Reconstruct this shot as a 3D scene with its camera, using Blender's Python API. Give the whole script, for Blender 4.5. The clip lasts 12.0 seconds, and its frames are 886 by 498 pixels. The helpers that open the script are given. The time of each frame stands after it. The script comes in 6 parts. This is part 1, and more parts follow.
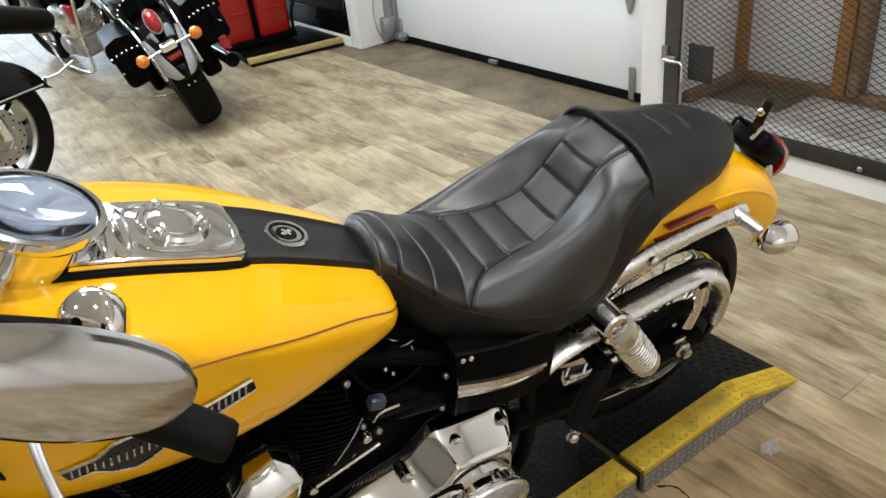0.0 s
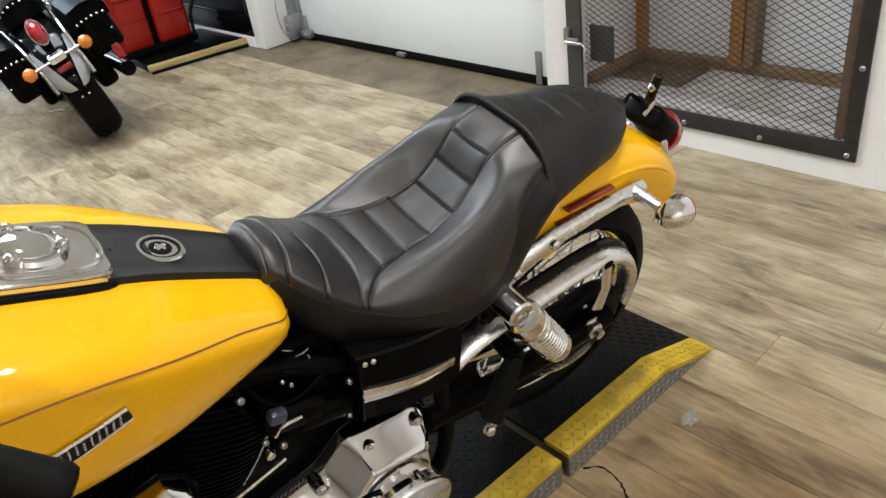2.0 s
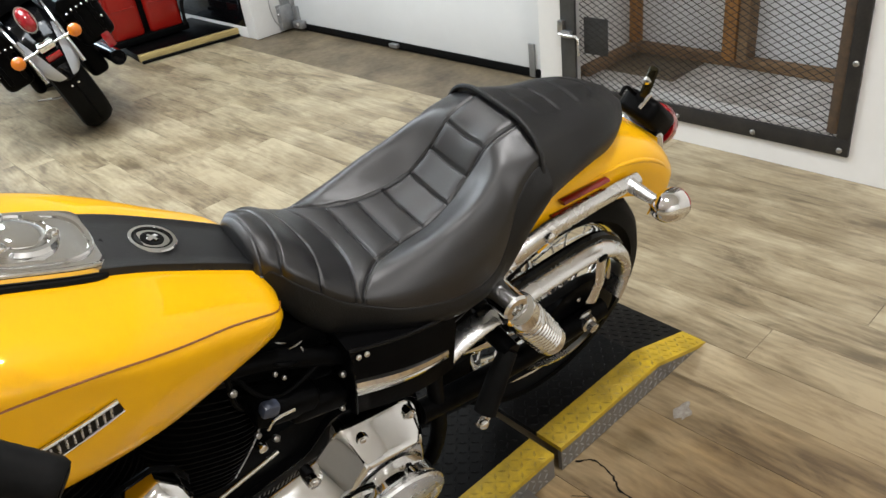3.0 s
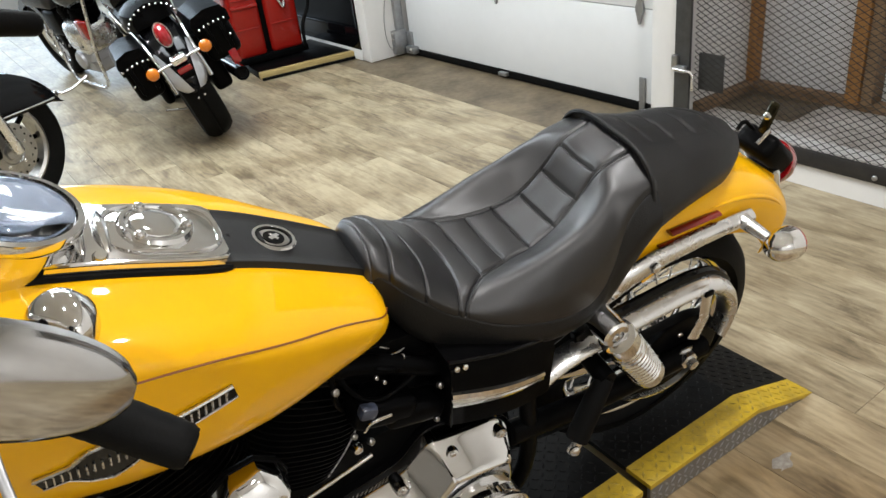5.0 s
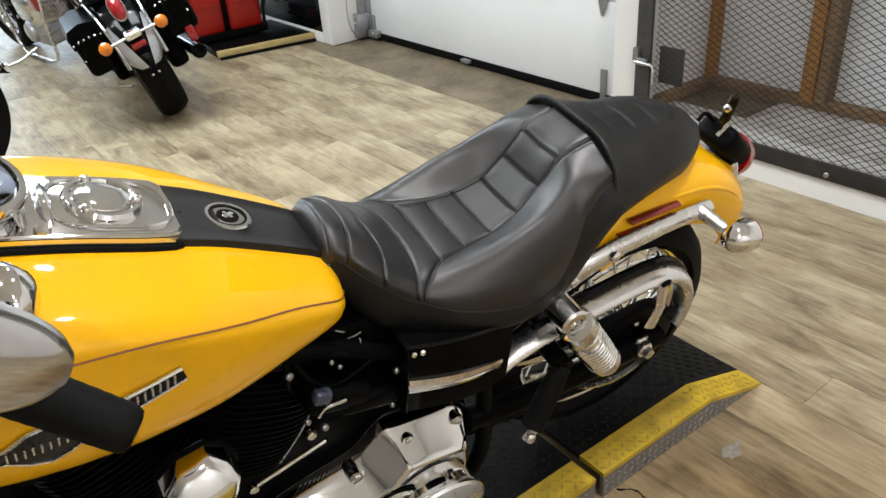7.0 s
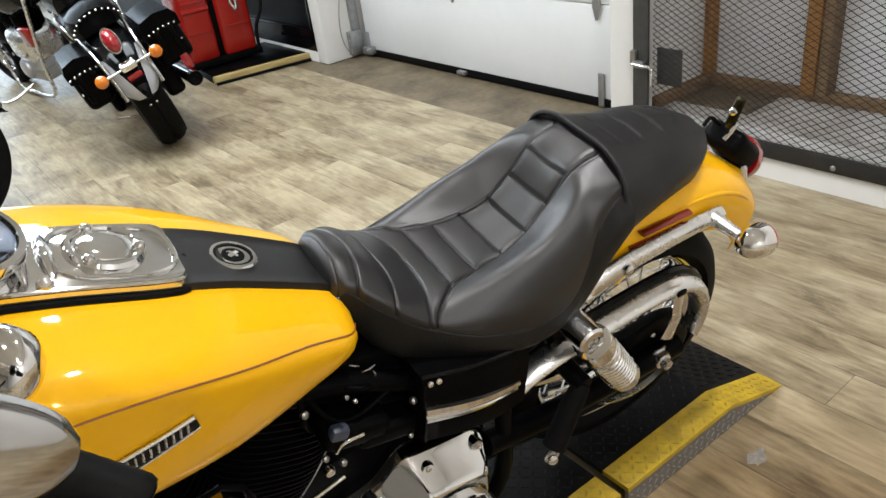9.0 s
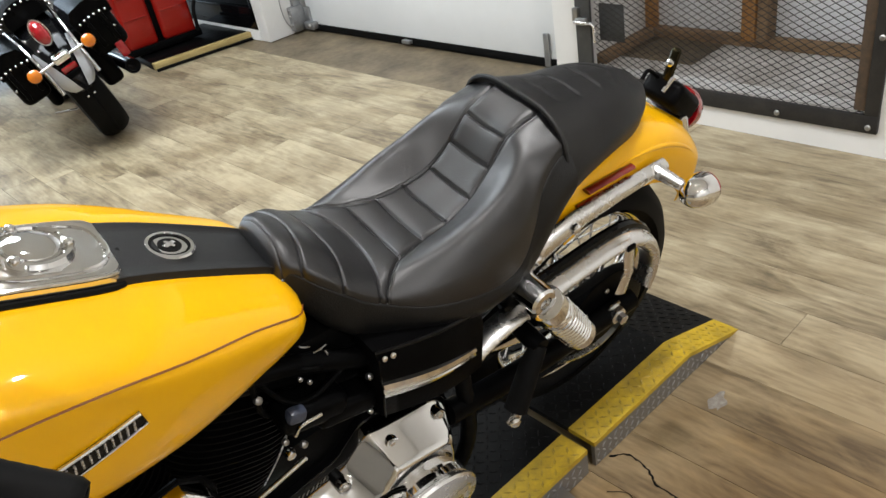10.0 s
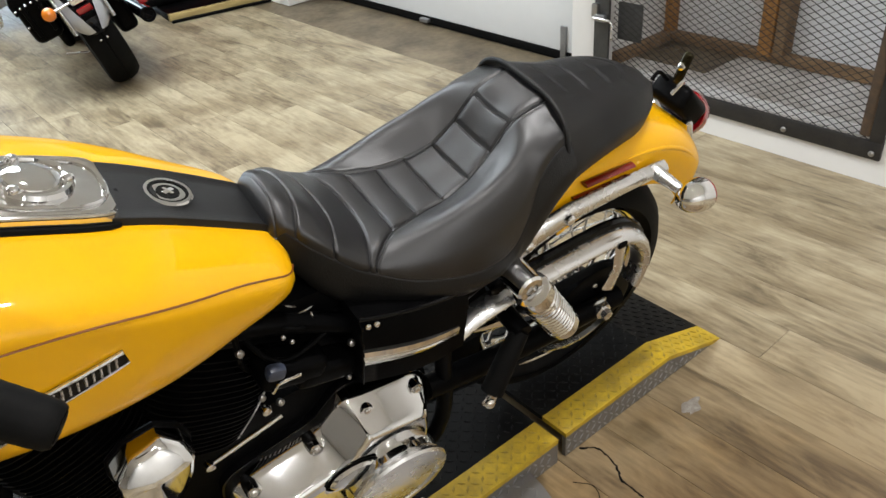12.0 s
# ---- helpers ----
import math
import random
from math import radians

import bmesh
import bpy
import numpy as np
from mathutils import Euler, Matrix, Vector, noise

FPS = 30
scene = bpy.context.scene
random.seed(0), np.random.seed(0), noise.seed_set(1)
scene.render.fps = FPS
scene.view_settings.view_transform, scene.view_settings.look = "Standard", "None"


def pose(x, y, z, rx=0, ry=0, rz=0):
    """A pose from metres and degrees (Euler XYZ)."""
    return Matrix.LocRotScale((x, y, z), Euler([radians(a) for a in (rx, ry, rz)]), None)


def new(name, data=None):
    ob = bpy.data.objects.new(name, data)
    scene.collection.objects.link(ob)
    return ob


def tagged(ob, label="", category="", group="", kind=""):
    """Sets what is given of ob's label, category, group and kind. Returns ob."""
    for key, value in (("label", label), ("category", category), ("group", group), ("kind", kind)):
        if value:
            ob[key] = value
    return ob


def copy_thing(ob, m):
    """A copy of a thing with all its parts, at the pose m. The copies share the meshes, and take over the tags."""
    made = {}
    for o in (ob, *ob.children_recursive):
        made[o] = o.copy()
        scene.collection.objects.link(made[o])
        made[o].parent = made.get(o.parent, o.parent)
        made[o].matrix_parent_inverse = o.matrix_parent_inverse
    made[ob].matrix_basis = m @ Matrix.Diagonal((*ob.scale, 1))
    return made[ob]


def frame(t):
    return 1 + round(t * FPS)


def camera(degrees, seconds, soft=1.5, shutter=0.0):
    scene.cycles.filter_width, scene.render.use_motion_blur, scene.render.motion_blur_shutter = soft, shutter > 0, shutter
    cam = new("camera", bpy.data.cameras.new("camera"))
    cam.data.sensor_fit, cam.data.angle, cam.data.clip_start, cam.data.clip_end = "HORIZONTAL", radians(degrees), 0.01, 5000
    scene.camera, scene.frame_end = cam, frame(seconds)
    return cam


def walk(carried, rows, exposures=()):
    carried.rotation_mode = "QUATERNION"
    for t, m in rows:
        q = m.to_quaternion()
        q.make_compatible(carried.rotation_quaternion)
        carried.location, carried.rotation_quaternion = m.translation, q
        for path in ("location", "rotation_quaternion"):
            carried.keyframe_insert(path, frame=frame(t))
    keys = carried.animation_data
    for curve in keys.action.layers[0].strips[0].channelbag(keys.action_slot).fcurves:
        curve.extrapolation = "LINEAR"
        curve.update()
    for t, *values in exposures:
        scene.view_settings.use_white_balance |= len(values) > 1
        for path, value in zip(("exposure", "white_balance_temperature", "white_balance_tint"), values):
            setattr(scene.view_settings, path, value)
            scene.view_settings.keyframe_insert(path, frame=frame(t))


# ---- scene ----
cam = camera(60.20, 12.0, soft=1.5)
# seconds, eye, yaw, pitch, lean to the right
ROWS = [
    (0.0, -0.220, -1.121, 1.384, -26.18, -29.74, 6.85),
    (0.5, -0.168, -1.119, 1.384, -33.55, -29.87, 8.28),
    (1.0, -0.160, -1.117, 1.379, -33.64, -30.50, 8.44),
    (1.5, -0.160, -1.119, 1.366, -31.54, -30.24, 7.47),
    (2.0, -0.153, -1.120, 1.361, -31.86, -30.86, 8.59),
    (2.5, -0.151, -1.123, 1.362, -32.17, -30.74, 8.21),
    (3.0, -0.154, -1.111, 1.357, -32.55, -31.50, 7.92),
    (3.5, -0.159, -1.097, 1.360, -29.02, -30.94, 8.81),
    (3.7, -0.167, -1.094, 1.351, -28.22, -31.26, 8.26),
    (5.3, -0.185, -1.122, 1.354, -24.82, -28.23, 7.52),
    (5.5, -0.181, -1.120, 1.353, -25.53, -28.42, 7.02),
    (6.0, -0.192, -1.111, 1.351, -25.35, -27.64, 5.16),
    (6.5, -0.192, -1.107, 1.345, -26.19, -29.00, 4.51),
    (7.0, -0.182, -1.106, 1.339, -28.50, -29.67, 4.54),
    (8.8, -0.179, -1.076, 1.342, -28.34, -27.74, 7.97),
    (9.0, -0.171, -1.077, 1.349, -28.13, -28.94, 7.94),
    (9.5, -0.158, -1.083, 1.343, -28.99, -29.82, 8.09),
    (10.0, -0.144, -1.085, 1.341, -30.74, -31.54, 11.07),
    (10.5, -0.140, -1.087, 1.344, -31.27, -32.32, 12.39),
    (11.0, -0.173, -1.099, 1.356, -33.83, -30.97, 11.73),
    (11.5, -0.273, -1.129, 1.333, -32.88, -33.22, 8.03),
    (11.6, -0.273, -1.124, 1.334, -33.30, -34.74, 6.55),
    (12.0, -0.150, -1.101, 1.339, -30.92, -32.81, 4.94),
]
walk(cam, [(t, pose(x, y, z, 0, 0, yaw) @ pose(0, 0, 0, 90 + pitch, 0, 0) @ pose(0, 0, 0, 0, 0, -lean)) for t, x, y, z, yaw, pitch, lean in ROWS])
LEAN, LIFT = 13.43, 0.080

# ---- light ----
world = bpy.data.worlds.new("world")
scene.world = world
world.use_nodes = True
world.node_tree.nodes["Background"].inputs[0].default_value = (0.8, 0.9, 1.0, 1)
world.node_tree.nodes["Background"].inputs[1].default_value = 0.15
WALL = Matrix.Translation((2.295, 0, 0)) @ pose(0, 0, 0, 0, 0, 7.69)
CEILING = 3.05


def ceiling_lamp_light(x, y, watts, size, colour=(1, 0.9, 0.76)):
    lamp = bpy.data.lights.new("ceiling_lamp_light", "AREA")
    lamp.shape, lamp.size, lamp.energy, lamp.color = "DISK", size, watts, colour
    ob = new("ceiling_lamp_light", lamp)
    ob.matrix_world = WALL @ pose(x, y, CEILING - 0.06)
    return ob


LAMPS = [(-1.58, -0.40, 54), (-1.5, 1.1, 16), (-1.3, 3.3, 4), (-1.2, 5.2, 16), (-3.5, -0.4, 34), (-3.5, 1.5, 16), (-3.5, 3.4, 10), (-3.3, 5.4, 16), (-5.6, 1.5, 22), (-1.9, -4.2, 84), (-4.2, -4.2, 56), (-2.7, -2.4, 32)]
for lx, ly, watts in LAMPS:
    ceiling_lamp_light(lx, ly, watts * 0.71, 0.11, (1, 0.985, 0.98))
PANELS = [(-2.15, 2.9, 138), (-3.6, 6.3, 50)]
for lx, ly, watts in PANELS:
    ob = ceiling_lamp_light(lx, ly, watts, 2.25, (0.86, 0.94, 1.0))
    ob.data.shape, ob.data.size_y = "RECTANGLE", 1.1
# daylight from the shop window at the far end
daylight = bpy.data.lights.new("shop_window_daylight", "AREA")
daylight.shape, daylight.size, daylight.size_y, daylight.energy, daylight.color = "RECTANGLE", 3.8, 2.1, 160, (0.68, 0.84, 1.0)
ob = new("shop_window_daylight", daylight)
ob.matrix_world = WALL @ pose(-2.1, 10.36, 1.5, -90, 0, 0)

# ---- materials ----
def nodes_of(name):
    m = bpy.data.materials.new(name)
    m.use_nodes = True
    return m, m.node_tree, m.node_tree.nodes["Principled BSDF"]


def add(tree, kind, **values):
    n = tree.nodes.new(kind)
    for key, value in values.items():
        if key in n.inputs:
            n.inputs[key].default_value = value
    return n


def surface(name, colour, rough=0.5, metal=0.0, other=None, scale=20.0, mix=0.4, bump=0.0, bump_scale=200.0, coat=0.0, rough_var=0.0, stretch=None, fine=None, spec=0.5):
    """A surface with two scales of variation in colour and gloss, and fine relief."""
    m, tree, p = nodes_of(name)
    link = tree.links.new
    p.inputs["Metallic"].default_value = metal
    p.inputs["Roughness"].default_value = rough
    p.inputs["Coat Weight"].default_value = coat
    p.inputs["Specular IOR Level"].default_value = spec
    p.inputs["Coat Roughness"].default_value = 0.03
    where = add(tree, "ShaderNodeTexCoord").outputs["Object"]
    if stretch:
        mp = add(tree, "ShaderNodeMapping")
        mp.inputs["Scale"].default_value = stretch
        link(where, mp.inputs[0])
        where = mp.outputs[0]
    big = add(tree, "ShaderNodeTexNoise", Scale=scale, Detail=5.0, Roughness=0.6)
    link(where, big.inputs["Vector"])
    small = add(tree, "ShaderNodeTexNoise", Scale=fine or scale * 9, Detail=3.0)
    link(where, small.inputs["Vector"])
    both = add(tree, "ShaderNodeMath")
    both.operation = "MULTIPLY_ADD"
    both.inputs[1].default_value = 0.35
    link(small.outputs[0], both.inputs[0])
    link(big.outputs[0], both.inputs[2])
    ramp = add(tree, "ShaderNodeValToRGB")
    ramp.color_ramp.elements[0].position, ramp.color_ramp.elements[1].position = 0.45, 0.9
    ramp.color_ramp.elements[0].color = (*colour, 1)
    o = other or tuple(c * 0.8 for c in colour)
    ramp.color_ramp.elements[1].color = (*[a * (1 - mix) + b * mix for a, b in zip(colour, o)], 1)
    link(both.outputs[0], ramp.inputs[0])
    link(ramp.outputs[0], p.inputs["Base Color"])
    if rough_var:
        r = add(tree, "ShaderNodeMapRange")
        r.inputs[3].default_value, r.inputs[4].default_value = max(0.02, rough - rough_var), rough + rough_var
        link(big.outputs[0], r.inputs[0])
        link(r.outputs[0], p.inputs["Roughness"])
    if bump:
        t = add(tree, "ShaderNodeTexNoise", Scale=bump_scale, Detail=3.0)
        link(where, t.inputs["Vector"])
        b = add(tree, "ShaderNodeBump", Strength=bump, Distance=0.002)
        link(t.outputs[0], b.inputs["Height"])
        link(b.outputs[0], p.inputs["Normal"])
    return m


YELLOW = surface("yellow_paint", (0.79, 0.412, 0.003), 0.4, 0.0, (0.73, 0.378, 0.003), 6, 0.5, coat=0.7, spec=0.05)
LEATHER = surface("black_leather", (0.0045, 0.0045, 0.0055), 0.38, 0.0, (0.006, 0.0056, 0.006), 14, 0.8, bump=0.2, bump_scale=560, rough_var=0.08, spec=0.66)
VINYL = surface("black_vinyl", (0.008, 0.008, 0.0085), 0.48, 0.0, (0.007, 0.007, 0.007), 20, 0.6, bump=0.3, bump_scale=500, rough_var=0.08, spec=0.30)
SKIRT = surface("black_seat_skirt", (0.0025, 0.0025, 0.0026), 0.5, 0.0, (0.004, 0.004, 0.004), 20, 0.6, bump=0.3, bump_scale=420, rough_var=0.08, spec=0.34)
CHROME = surface("chrome", (0.80, 0.80, 0.80), 0.06, 1.0, (0.72, 0.71, 0.69), 12, 0.5, bump=0.01, bump_scale=40, rough_var=0.03)
DULL_CHROME = surface("dull_chrome", (0.78, 0.78, 0.78), 0.27, 1.0, (0.70, 0.69, 0.68), 25, 0.4, rough_var=0.05, bump=0.04, bump_scale=150)
STEEL = surface("bare_steel", (0.42, 0.42, 0.41), 0.36, 1.0, (0.28, 0.27, 0.26), 25, 0.8, rough_var=0.12, bump=0.12, bump_scale=120)
GLOSS_BLACK = surface("gloss_black", (0.0025, 0.0025, 0.003), 0.10, 0.0, (0.004, 0.004, 0.004), 20, 0.5, spec=0.20)
BLACK = surface("satin_black", (0.0016, 0.0016, 0.0018), 0.36, 0.0, (0.003, 0.003, 0.003), 25, 0.7, bump=0.15, bump_scale=160, rough_var=0.1, spec=0.035)
RUBBER = surface("rubber", (0.003, 0.003, 0.003), 0.6, 0.0, (0.006, 0.0059, 0.0057), 30, 0.7, bump=0.2, bump_scale=220, spec=0.07)
# One fin edge metal in a lit and a shaded copy, the shade in the colour.
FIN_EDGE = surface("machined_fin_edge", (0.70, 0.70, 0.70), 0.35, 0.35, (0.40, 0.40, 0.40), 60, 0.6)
SHADED_FIN = surface("shaded_fin_edge", (0.22, 0.22, 0.22), 0.35, 1.0, (0.06, 0.06, 0.06), 60, 0.7)
RED_LENS = surface("red_lens", (0.30, 0.006, 0.010), 0.12, 0.0, (0.20, 0.004, 0.008), 40, 0.6, coat=0.8)
DARK_RED = surface("dark_red_reflector", (0.17, 0.010, 0.005), 0.2, 0.0, (0.11, 0.007, 0.003), 300, 0.7, coat=0.5)
AMBER = surface("amber_lens", (0.55, 0.16, 0.008), 0.15, 0.0, (0.42, 0.10, 0.004), 40, 0.6, coat=0.7)
RED_PAINT = surface("red_paint", (0.23, 0.008, 0.005), 0.2, 0.0, (0.28, 0.01, 0.006), 5, 0.5, coat=0.25, spec=0.3)
GREY_PAINT = surface("silver_grey_paint", (0.42, 0.42, 0.43), 0.32, 0.5, (0.34, 0.34, 0.35), 8, 0.5, coat=0.4)
WALL_WHITE = surface("white_wall_paint", (0.74, 0.735, 0.72), 0.6, 0.0, (0.62, 0.61, 0.59), 2.2, 0.45, bump=0.12, bump_scale=90)
WALL_GREY = surface("grey_brown_wall_paint", (0.32, 0.30, 0.27), 0.6, 0.0, (0.25, 0.23, 0.21), 2.2, 0.5, bump=0.12, bump_scale=90)
DOOR_WHITE = surface("white_door_skin", (0.70, 0.71, 0.71), 0.45, 0.0, (0.62, 0.63, 0.63), 1.6, 0.5, bump=0.06, bump_scale=260)
CEILING_WHITE = surface("ceiling_paint", (0.84, 0.84, 0.84), 0.8, 0.0, (0.78, 0.78, 0.78), 2, 0.5)
DARK_IRON = surface("dark_iron", (0.016, 0.016, 0.017), 0.5, 0.3, (0.040, 0.036, 0.032), 16, 0.8, bump=0.25, bump_scale=90, rough_var=0.12)
GALVANISED = surface("galvanised_steel", (0.42, 0.43, 0.44), 0.42, 0.9, (0.30, 0.30, 0.30), 30, 0.7, rough_var=0.1)
STILE = surface("dark_grey_stile", (0.075, 0.078, 0.080), 0.45, 0.5, (0.045, 0.045, 0.045), 20, 0.8, bump=0.15, bump_scale=90, rough_var=0.1)
PINE = surface("pine_stud", (0.46, 0.225, 0.065), 0.7, 0.0, (0.28, 0.125, 0.035), 7, 0.9, bump=0.25, bump_scale=50, stretch=(6, 6, 0.7))
PALE_TIMBER = surface("pale_dirty_timber", (0.44, 0.33, 0.13), 0.75, 0.0, (0.24, 0.17, 0.06), 9, 0.9, bump=0.3, bump_scale=60, stretch=(0.8, 6, 6))
OLD_PINE = surface("dirty_pine", (0.30, 0.19, 0.10), 0.8, 0.0, (0.16, 0.10, 0.055), 7, 0.9, bump=0.3, bump_scale=60, stretch=(6, 0.8, 6))
SHEET_METAL = surface("grey_sheet_lining", (0.84, 0.85, 0.87), 0.5, 0.0, (0.70, 0.71, 0.73), 3, 0.7)
DIRTY_SHEET = surface("dirty_grey_sheet", (0.72, 0.71, 0.69), 0.6, 0.0, (0.30, 0.27, 0.23), 5, 0.95, bump=0.1, bump_scale=60)
CONCRETE = surface("worn_concrete", (0.21, 0.165, 0.10), 0.5, 0.0, (0.055, 0.040, 0.026), 3.6, 0.95, bump=0.2, bump_scale=70, rough_var=0.12)
WORN = surface("worn_grey_spot", (0.30, 0.28, 0.25), 0.6, 0.0, (0.13, 0.10, 0.07), 60, 0.9, bump=0.3, bump_scale=200)
PLATE_BLACK = surface("worn_black_plate_paint", (0.003, 0.003, 0.003), 0.42, 0.0, (0.010, 0.0098, 0.0095), 9, 0.8, bump=0.2, bump_scale=120, rough_var=0.1, spec=0.09)
WORN_YELLOW = surface("rubbed_yellow_tread", (0.42, 0.28, 0.012), 0.45, 0.1, (0.20, 0.14, 0.02), 30, 0.9)
PLATE_YELLOW = surface("worn_yellow_plate_paint", (0.56, 0.37, 0.012), 0.5, 0.0, (0.28, 0.19, 0.02), 16, 0.9, bump=0.25, bump_scale=120, rough_var=0.1)
BAG = surface("black_bag_leather", (0.0012, 0.0012, 0.0013), 0.3, 0.0, (0.0025, 0.0025, 0.0025), 16, 0.7, bump=0.2, bump_scale=300, rough_var=0.08, spec=0.04)
DARK_CHROME = surface("smoked_chrome", (0.60, 0.60, 0.60), 0.12, 1.0, (0.42, 0.41, 0.40), 10, 0.6, rough_var=0.05)
PLATE_STEEL = surface("bare_tread_plate", (0.19, 0.185, 0.18), 0.42, 0.5, (0.22, 0.20, 0.18), 18, 0.8, bump=0.2, bump_scale=140, rough_var=0.1)
BRASS_BLACK = surface("bracket_with_gold_sheen", (0.035, 0.028, 0.008), 0.22, 0.8, (0.012, 0.010, 0.006), 40, 0.8)
PINSTRIPE = surface("brown_pinstripe", (0.20, 0.055, 0.01), 0.3, 0.0, coat=0.6)
BLUE_GREY = surface("blue_grey_plastic", (0.05, 0.06, 0.09), 0.35, 0.0, (0.03, 0.035, 0.05), 40, 0.6)
# The blue ceiling reflection in the domed glass is put into the dial's colour.
DIAL_BLUE = surface("dial_with_blue_reflection", (0.14, 0.19, 0.28), 0.4, 0.0, (0.22, 0.26, 0.32), 30, 0.8)


def glass():
    m, tree, p = nodes_of("clear_glass")
    p.inputs["Transmission Weight"].default_value = 1.0
    p.inputs["Roughness"].default_value = 0.02
    p.inputs["IOR"].default_value = 1.45
    return m


GLASS = glass()


def lamp_face():
    m, tree, p = nodes_of("lamp_diffuser")
    p.inputs["Base Color"].default_value = (0.9, 0.9, 0.9, 1)
    return m


def plank_material():
    """Weathered vinyl planks: each piece has its own tone, long grain and knots."""
    m, tree, p = nodes_of("weathered_oak_vinyl")
    link = tree.links.new
    coord = add(tree, "ShaderNodeTexCoord")
    info = add(tree, "ShaderNodeObjectInfo")
    isle = add(tree, "ShaderNodeNewGeometry")
    rnd = add(tree, "ShaderNodeMath")
    link(info.outputs["Random"], rnd.inputs[0])
    link(isle.outputs["Random Per Island"], rnd.inputs[1])
    shift = add(tree, "ShaderNodeVectorMath")
    shift.operation = "SCALE"
    shift.inputs[0].default_value = (13.0, 37.0, 5.0)
    link(rnd.outputs[0], shift.inputs[3])
    place = add(tree, "ShaderNodeVectorMath")
    link(coord.outputs["Object"], place.inputs[0])
    link(shift.outputs[0], place.inputs[1])
    mp = add(tree, "ShaderNodeMapping")
    mp.inputs["Scale"].default_value = (10, 3.4, 1)
    link(place.outputs[0], mp.inputs[0])
    grain = add(tree, "ShaderNodeTexNoise", Scale=1.0, Detail=7.0, Roughness=0.65, Distortion=0.6)
    link(mp.outputs[0], grain.inputs["Vector"])
    mp2 = add(tree, "ShaderNodeMapping")
    mp2.inputs["Scale"].default_value = (75, 8, 1)
    link(place.outputs[0], mp2.inputs[0])
    thin = add(tree, "ShaderNodeTexNoise", Scale=1.0, Detail=4.0)
    link(mp2.outputs[0], thin.inputs["Vector"])
    stain = add(tree, "ShaderNodeTexNoise", Scale=3.0, Detail=6.0, Roughness=0.6)
    link(coord.outputs["Object"], stain.inputs["Vector"])
    s1 = add(tree, "ShaderNodeMath")
    s1.operation = "MULTIPLY_ADD"
    s1.inputs[1].default_value = 0.42
    link(thin.outputs[0], s1.inputs[0])
    link(grain.outputs[0], s1.inputs[2])
    s2 = add(tree, "ShaderNodeMath")
    s2.operation = "MULTIPLY_ADD"
    s2.inputs[1].default_value = 0.14
    link(rnd.outputs[0], s2.inputs[0])
    link(s1.outputs[0], s2.inputs[2])
    ramp = add(tree, "ShaderNodeValToRGB")
    e = ramp.color_ramp.elements
    e[0].position, e[1].position = 0.645, 1.03
    e[0].color, e[1].color = (0.150, 0.118, 0.074, 1), (0.45, 0.385, 0.260, 1)
    mid = ramp.color_ramp.elements.new(0.76)
    mid.color = (0.262, 0.212, 0.134, 1)
    link(s2.outputs[0], ramp.inputs[0])
    dirt = add(tree, "ShaderNodeMix")
    dirt.data_type, dirt.blend_type = "RGBA", "MULTIPLY"
    d = add(tree, "ShaderNodeMapRange")
    d.inputs[1].default_value, d.inputs[2].default_value, d.inputs[3].default_value, d.inputs[4].default_value = 0.36, 0.60, 0.65, 0.0
    link(stain.outputs[0], d.inputs[0])
    link(d.outputs[0], dirt.inputs[0])
    link(ramp.outputs[0], dirt.inputs[6])
    dirt.inputs[7].default_value = (0.62, 0.56, 0.48, 1)
    # a brown oil stain with ragged edge beside the lift
    spot = add(tree, "ShaderNodeVectorMath")
    spot.operation = "DISTANCE"
    spot.inputs[1].default_value = (0.62, -0.78, 0.0)
    link(isle.outputs["Position"], spot.inputs[0])
    rag = add(tree, "ShaderNodeMath")
    rag.operation = "MULTIPLY_ADD"
    rag.inputs[1].default_value = -0.9
    link(stain.outputs[0], rag.inputs[0])
    link(spot.outputs[1], rag.inputs[2])
    mask = add(tree, "ShaderNodeMapRange")
    mask.inputs[1].default_value, mask.inputs[2].default_value, mask.inputs[3].default_value, mask.inputs[4].default_value = -0.05, 0.52, 0.9, 0.0
    link(rag.outputs[0], mask.inputs[0])
    oil = add(tree, "ShaderNodeMix")
    oil.data_type, oil.blend_type = "RGBA", "MULTIPLY"
    link(mask.outputs[0], oil.inputs[0])
    link(dirt.outputs[2], oil.inputs[6])
    oil.inputs[7].default_value = (0.56, 0.42, 0.25, 1)
    link(oil.outputs[2], p.inputs["Base Color"])
    r = add(tree, "ShaderNodeMapRange")
    r.inputs[3].default_value, r.inputs[4].default_value = 0.34, 0.56
    link(grain.outputs[0], r.inputs[0])
    link(r.outputs[0], p.inputs["Roughness"])
    b = add(tree, "ShaderNodeBump", Strength=0.18, Distance=0.002)
    link(s1.outputs[0], b.inputs["Height"])
    link(b.outputs[0], p.inputs["Normal"])
    return m


PLANK = plank_material()

# ---- mesh tools ----
def part(name, bm, material, parent=None, label="", smooth=True):
    """One bmesh as one mesh object, under a thing or a part."""
    me = bpy.data.meshes.new(name)
    bmesh.ops.recalc_face_normals(bm, faces=bm.faces)
    bm.to_mesh(me)
    bm.free()
    if smooth:
        me.shade_smooth()
        me.set_sharp_from_angle(angle=radians(38))
    me.materials.append(material)
    ob = new(name, me)
    if parent is not None:
        ob.parent = parent
    if label:
        tagged(ob, label)
    return ob


def thing(name, m, label, category, group="", kind=""):
    ob = new(name)
    ob.empty_display_size = 0.1
    ob.matrix_world = m
    return tagged(ob, label, category, group, kind)


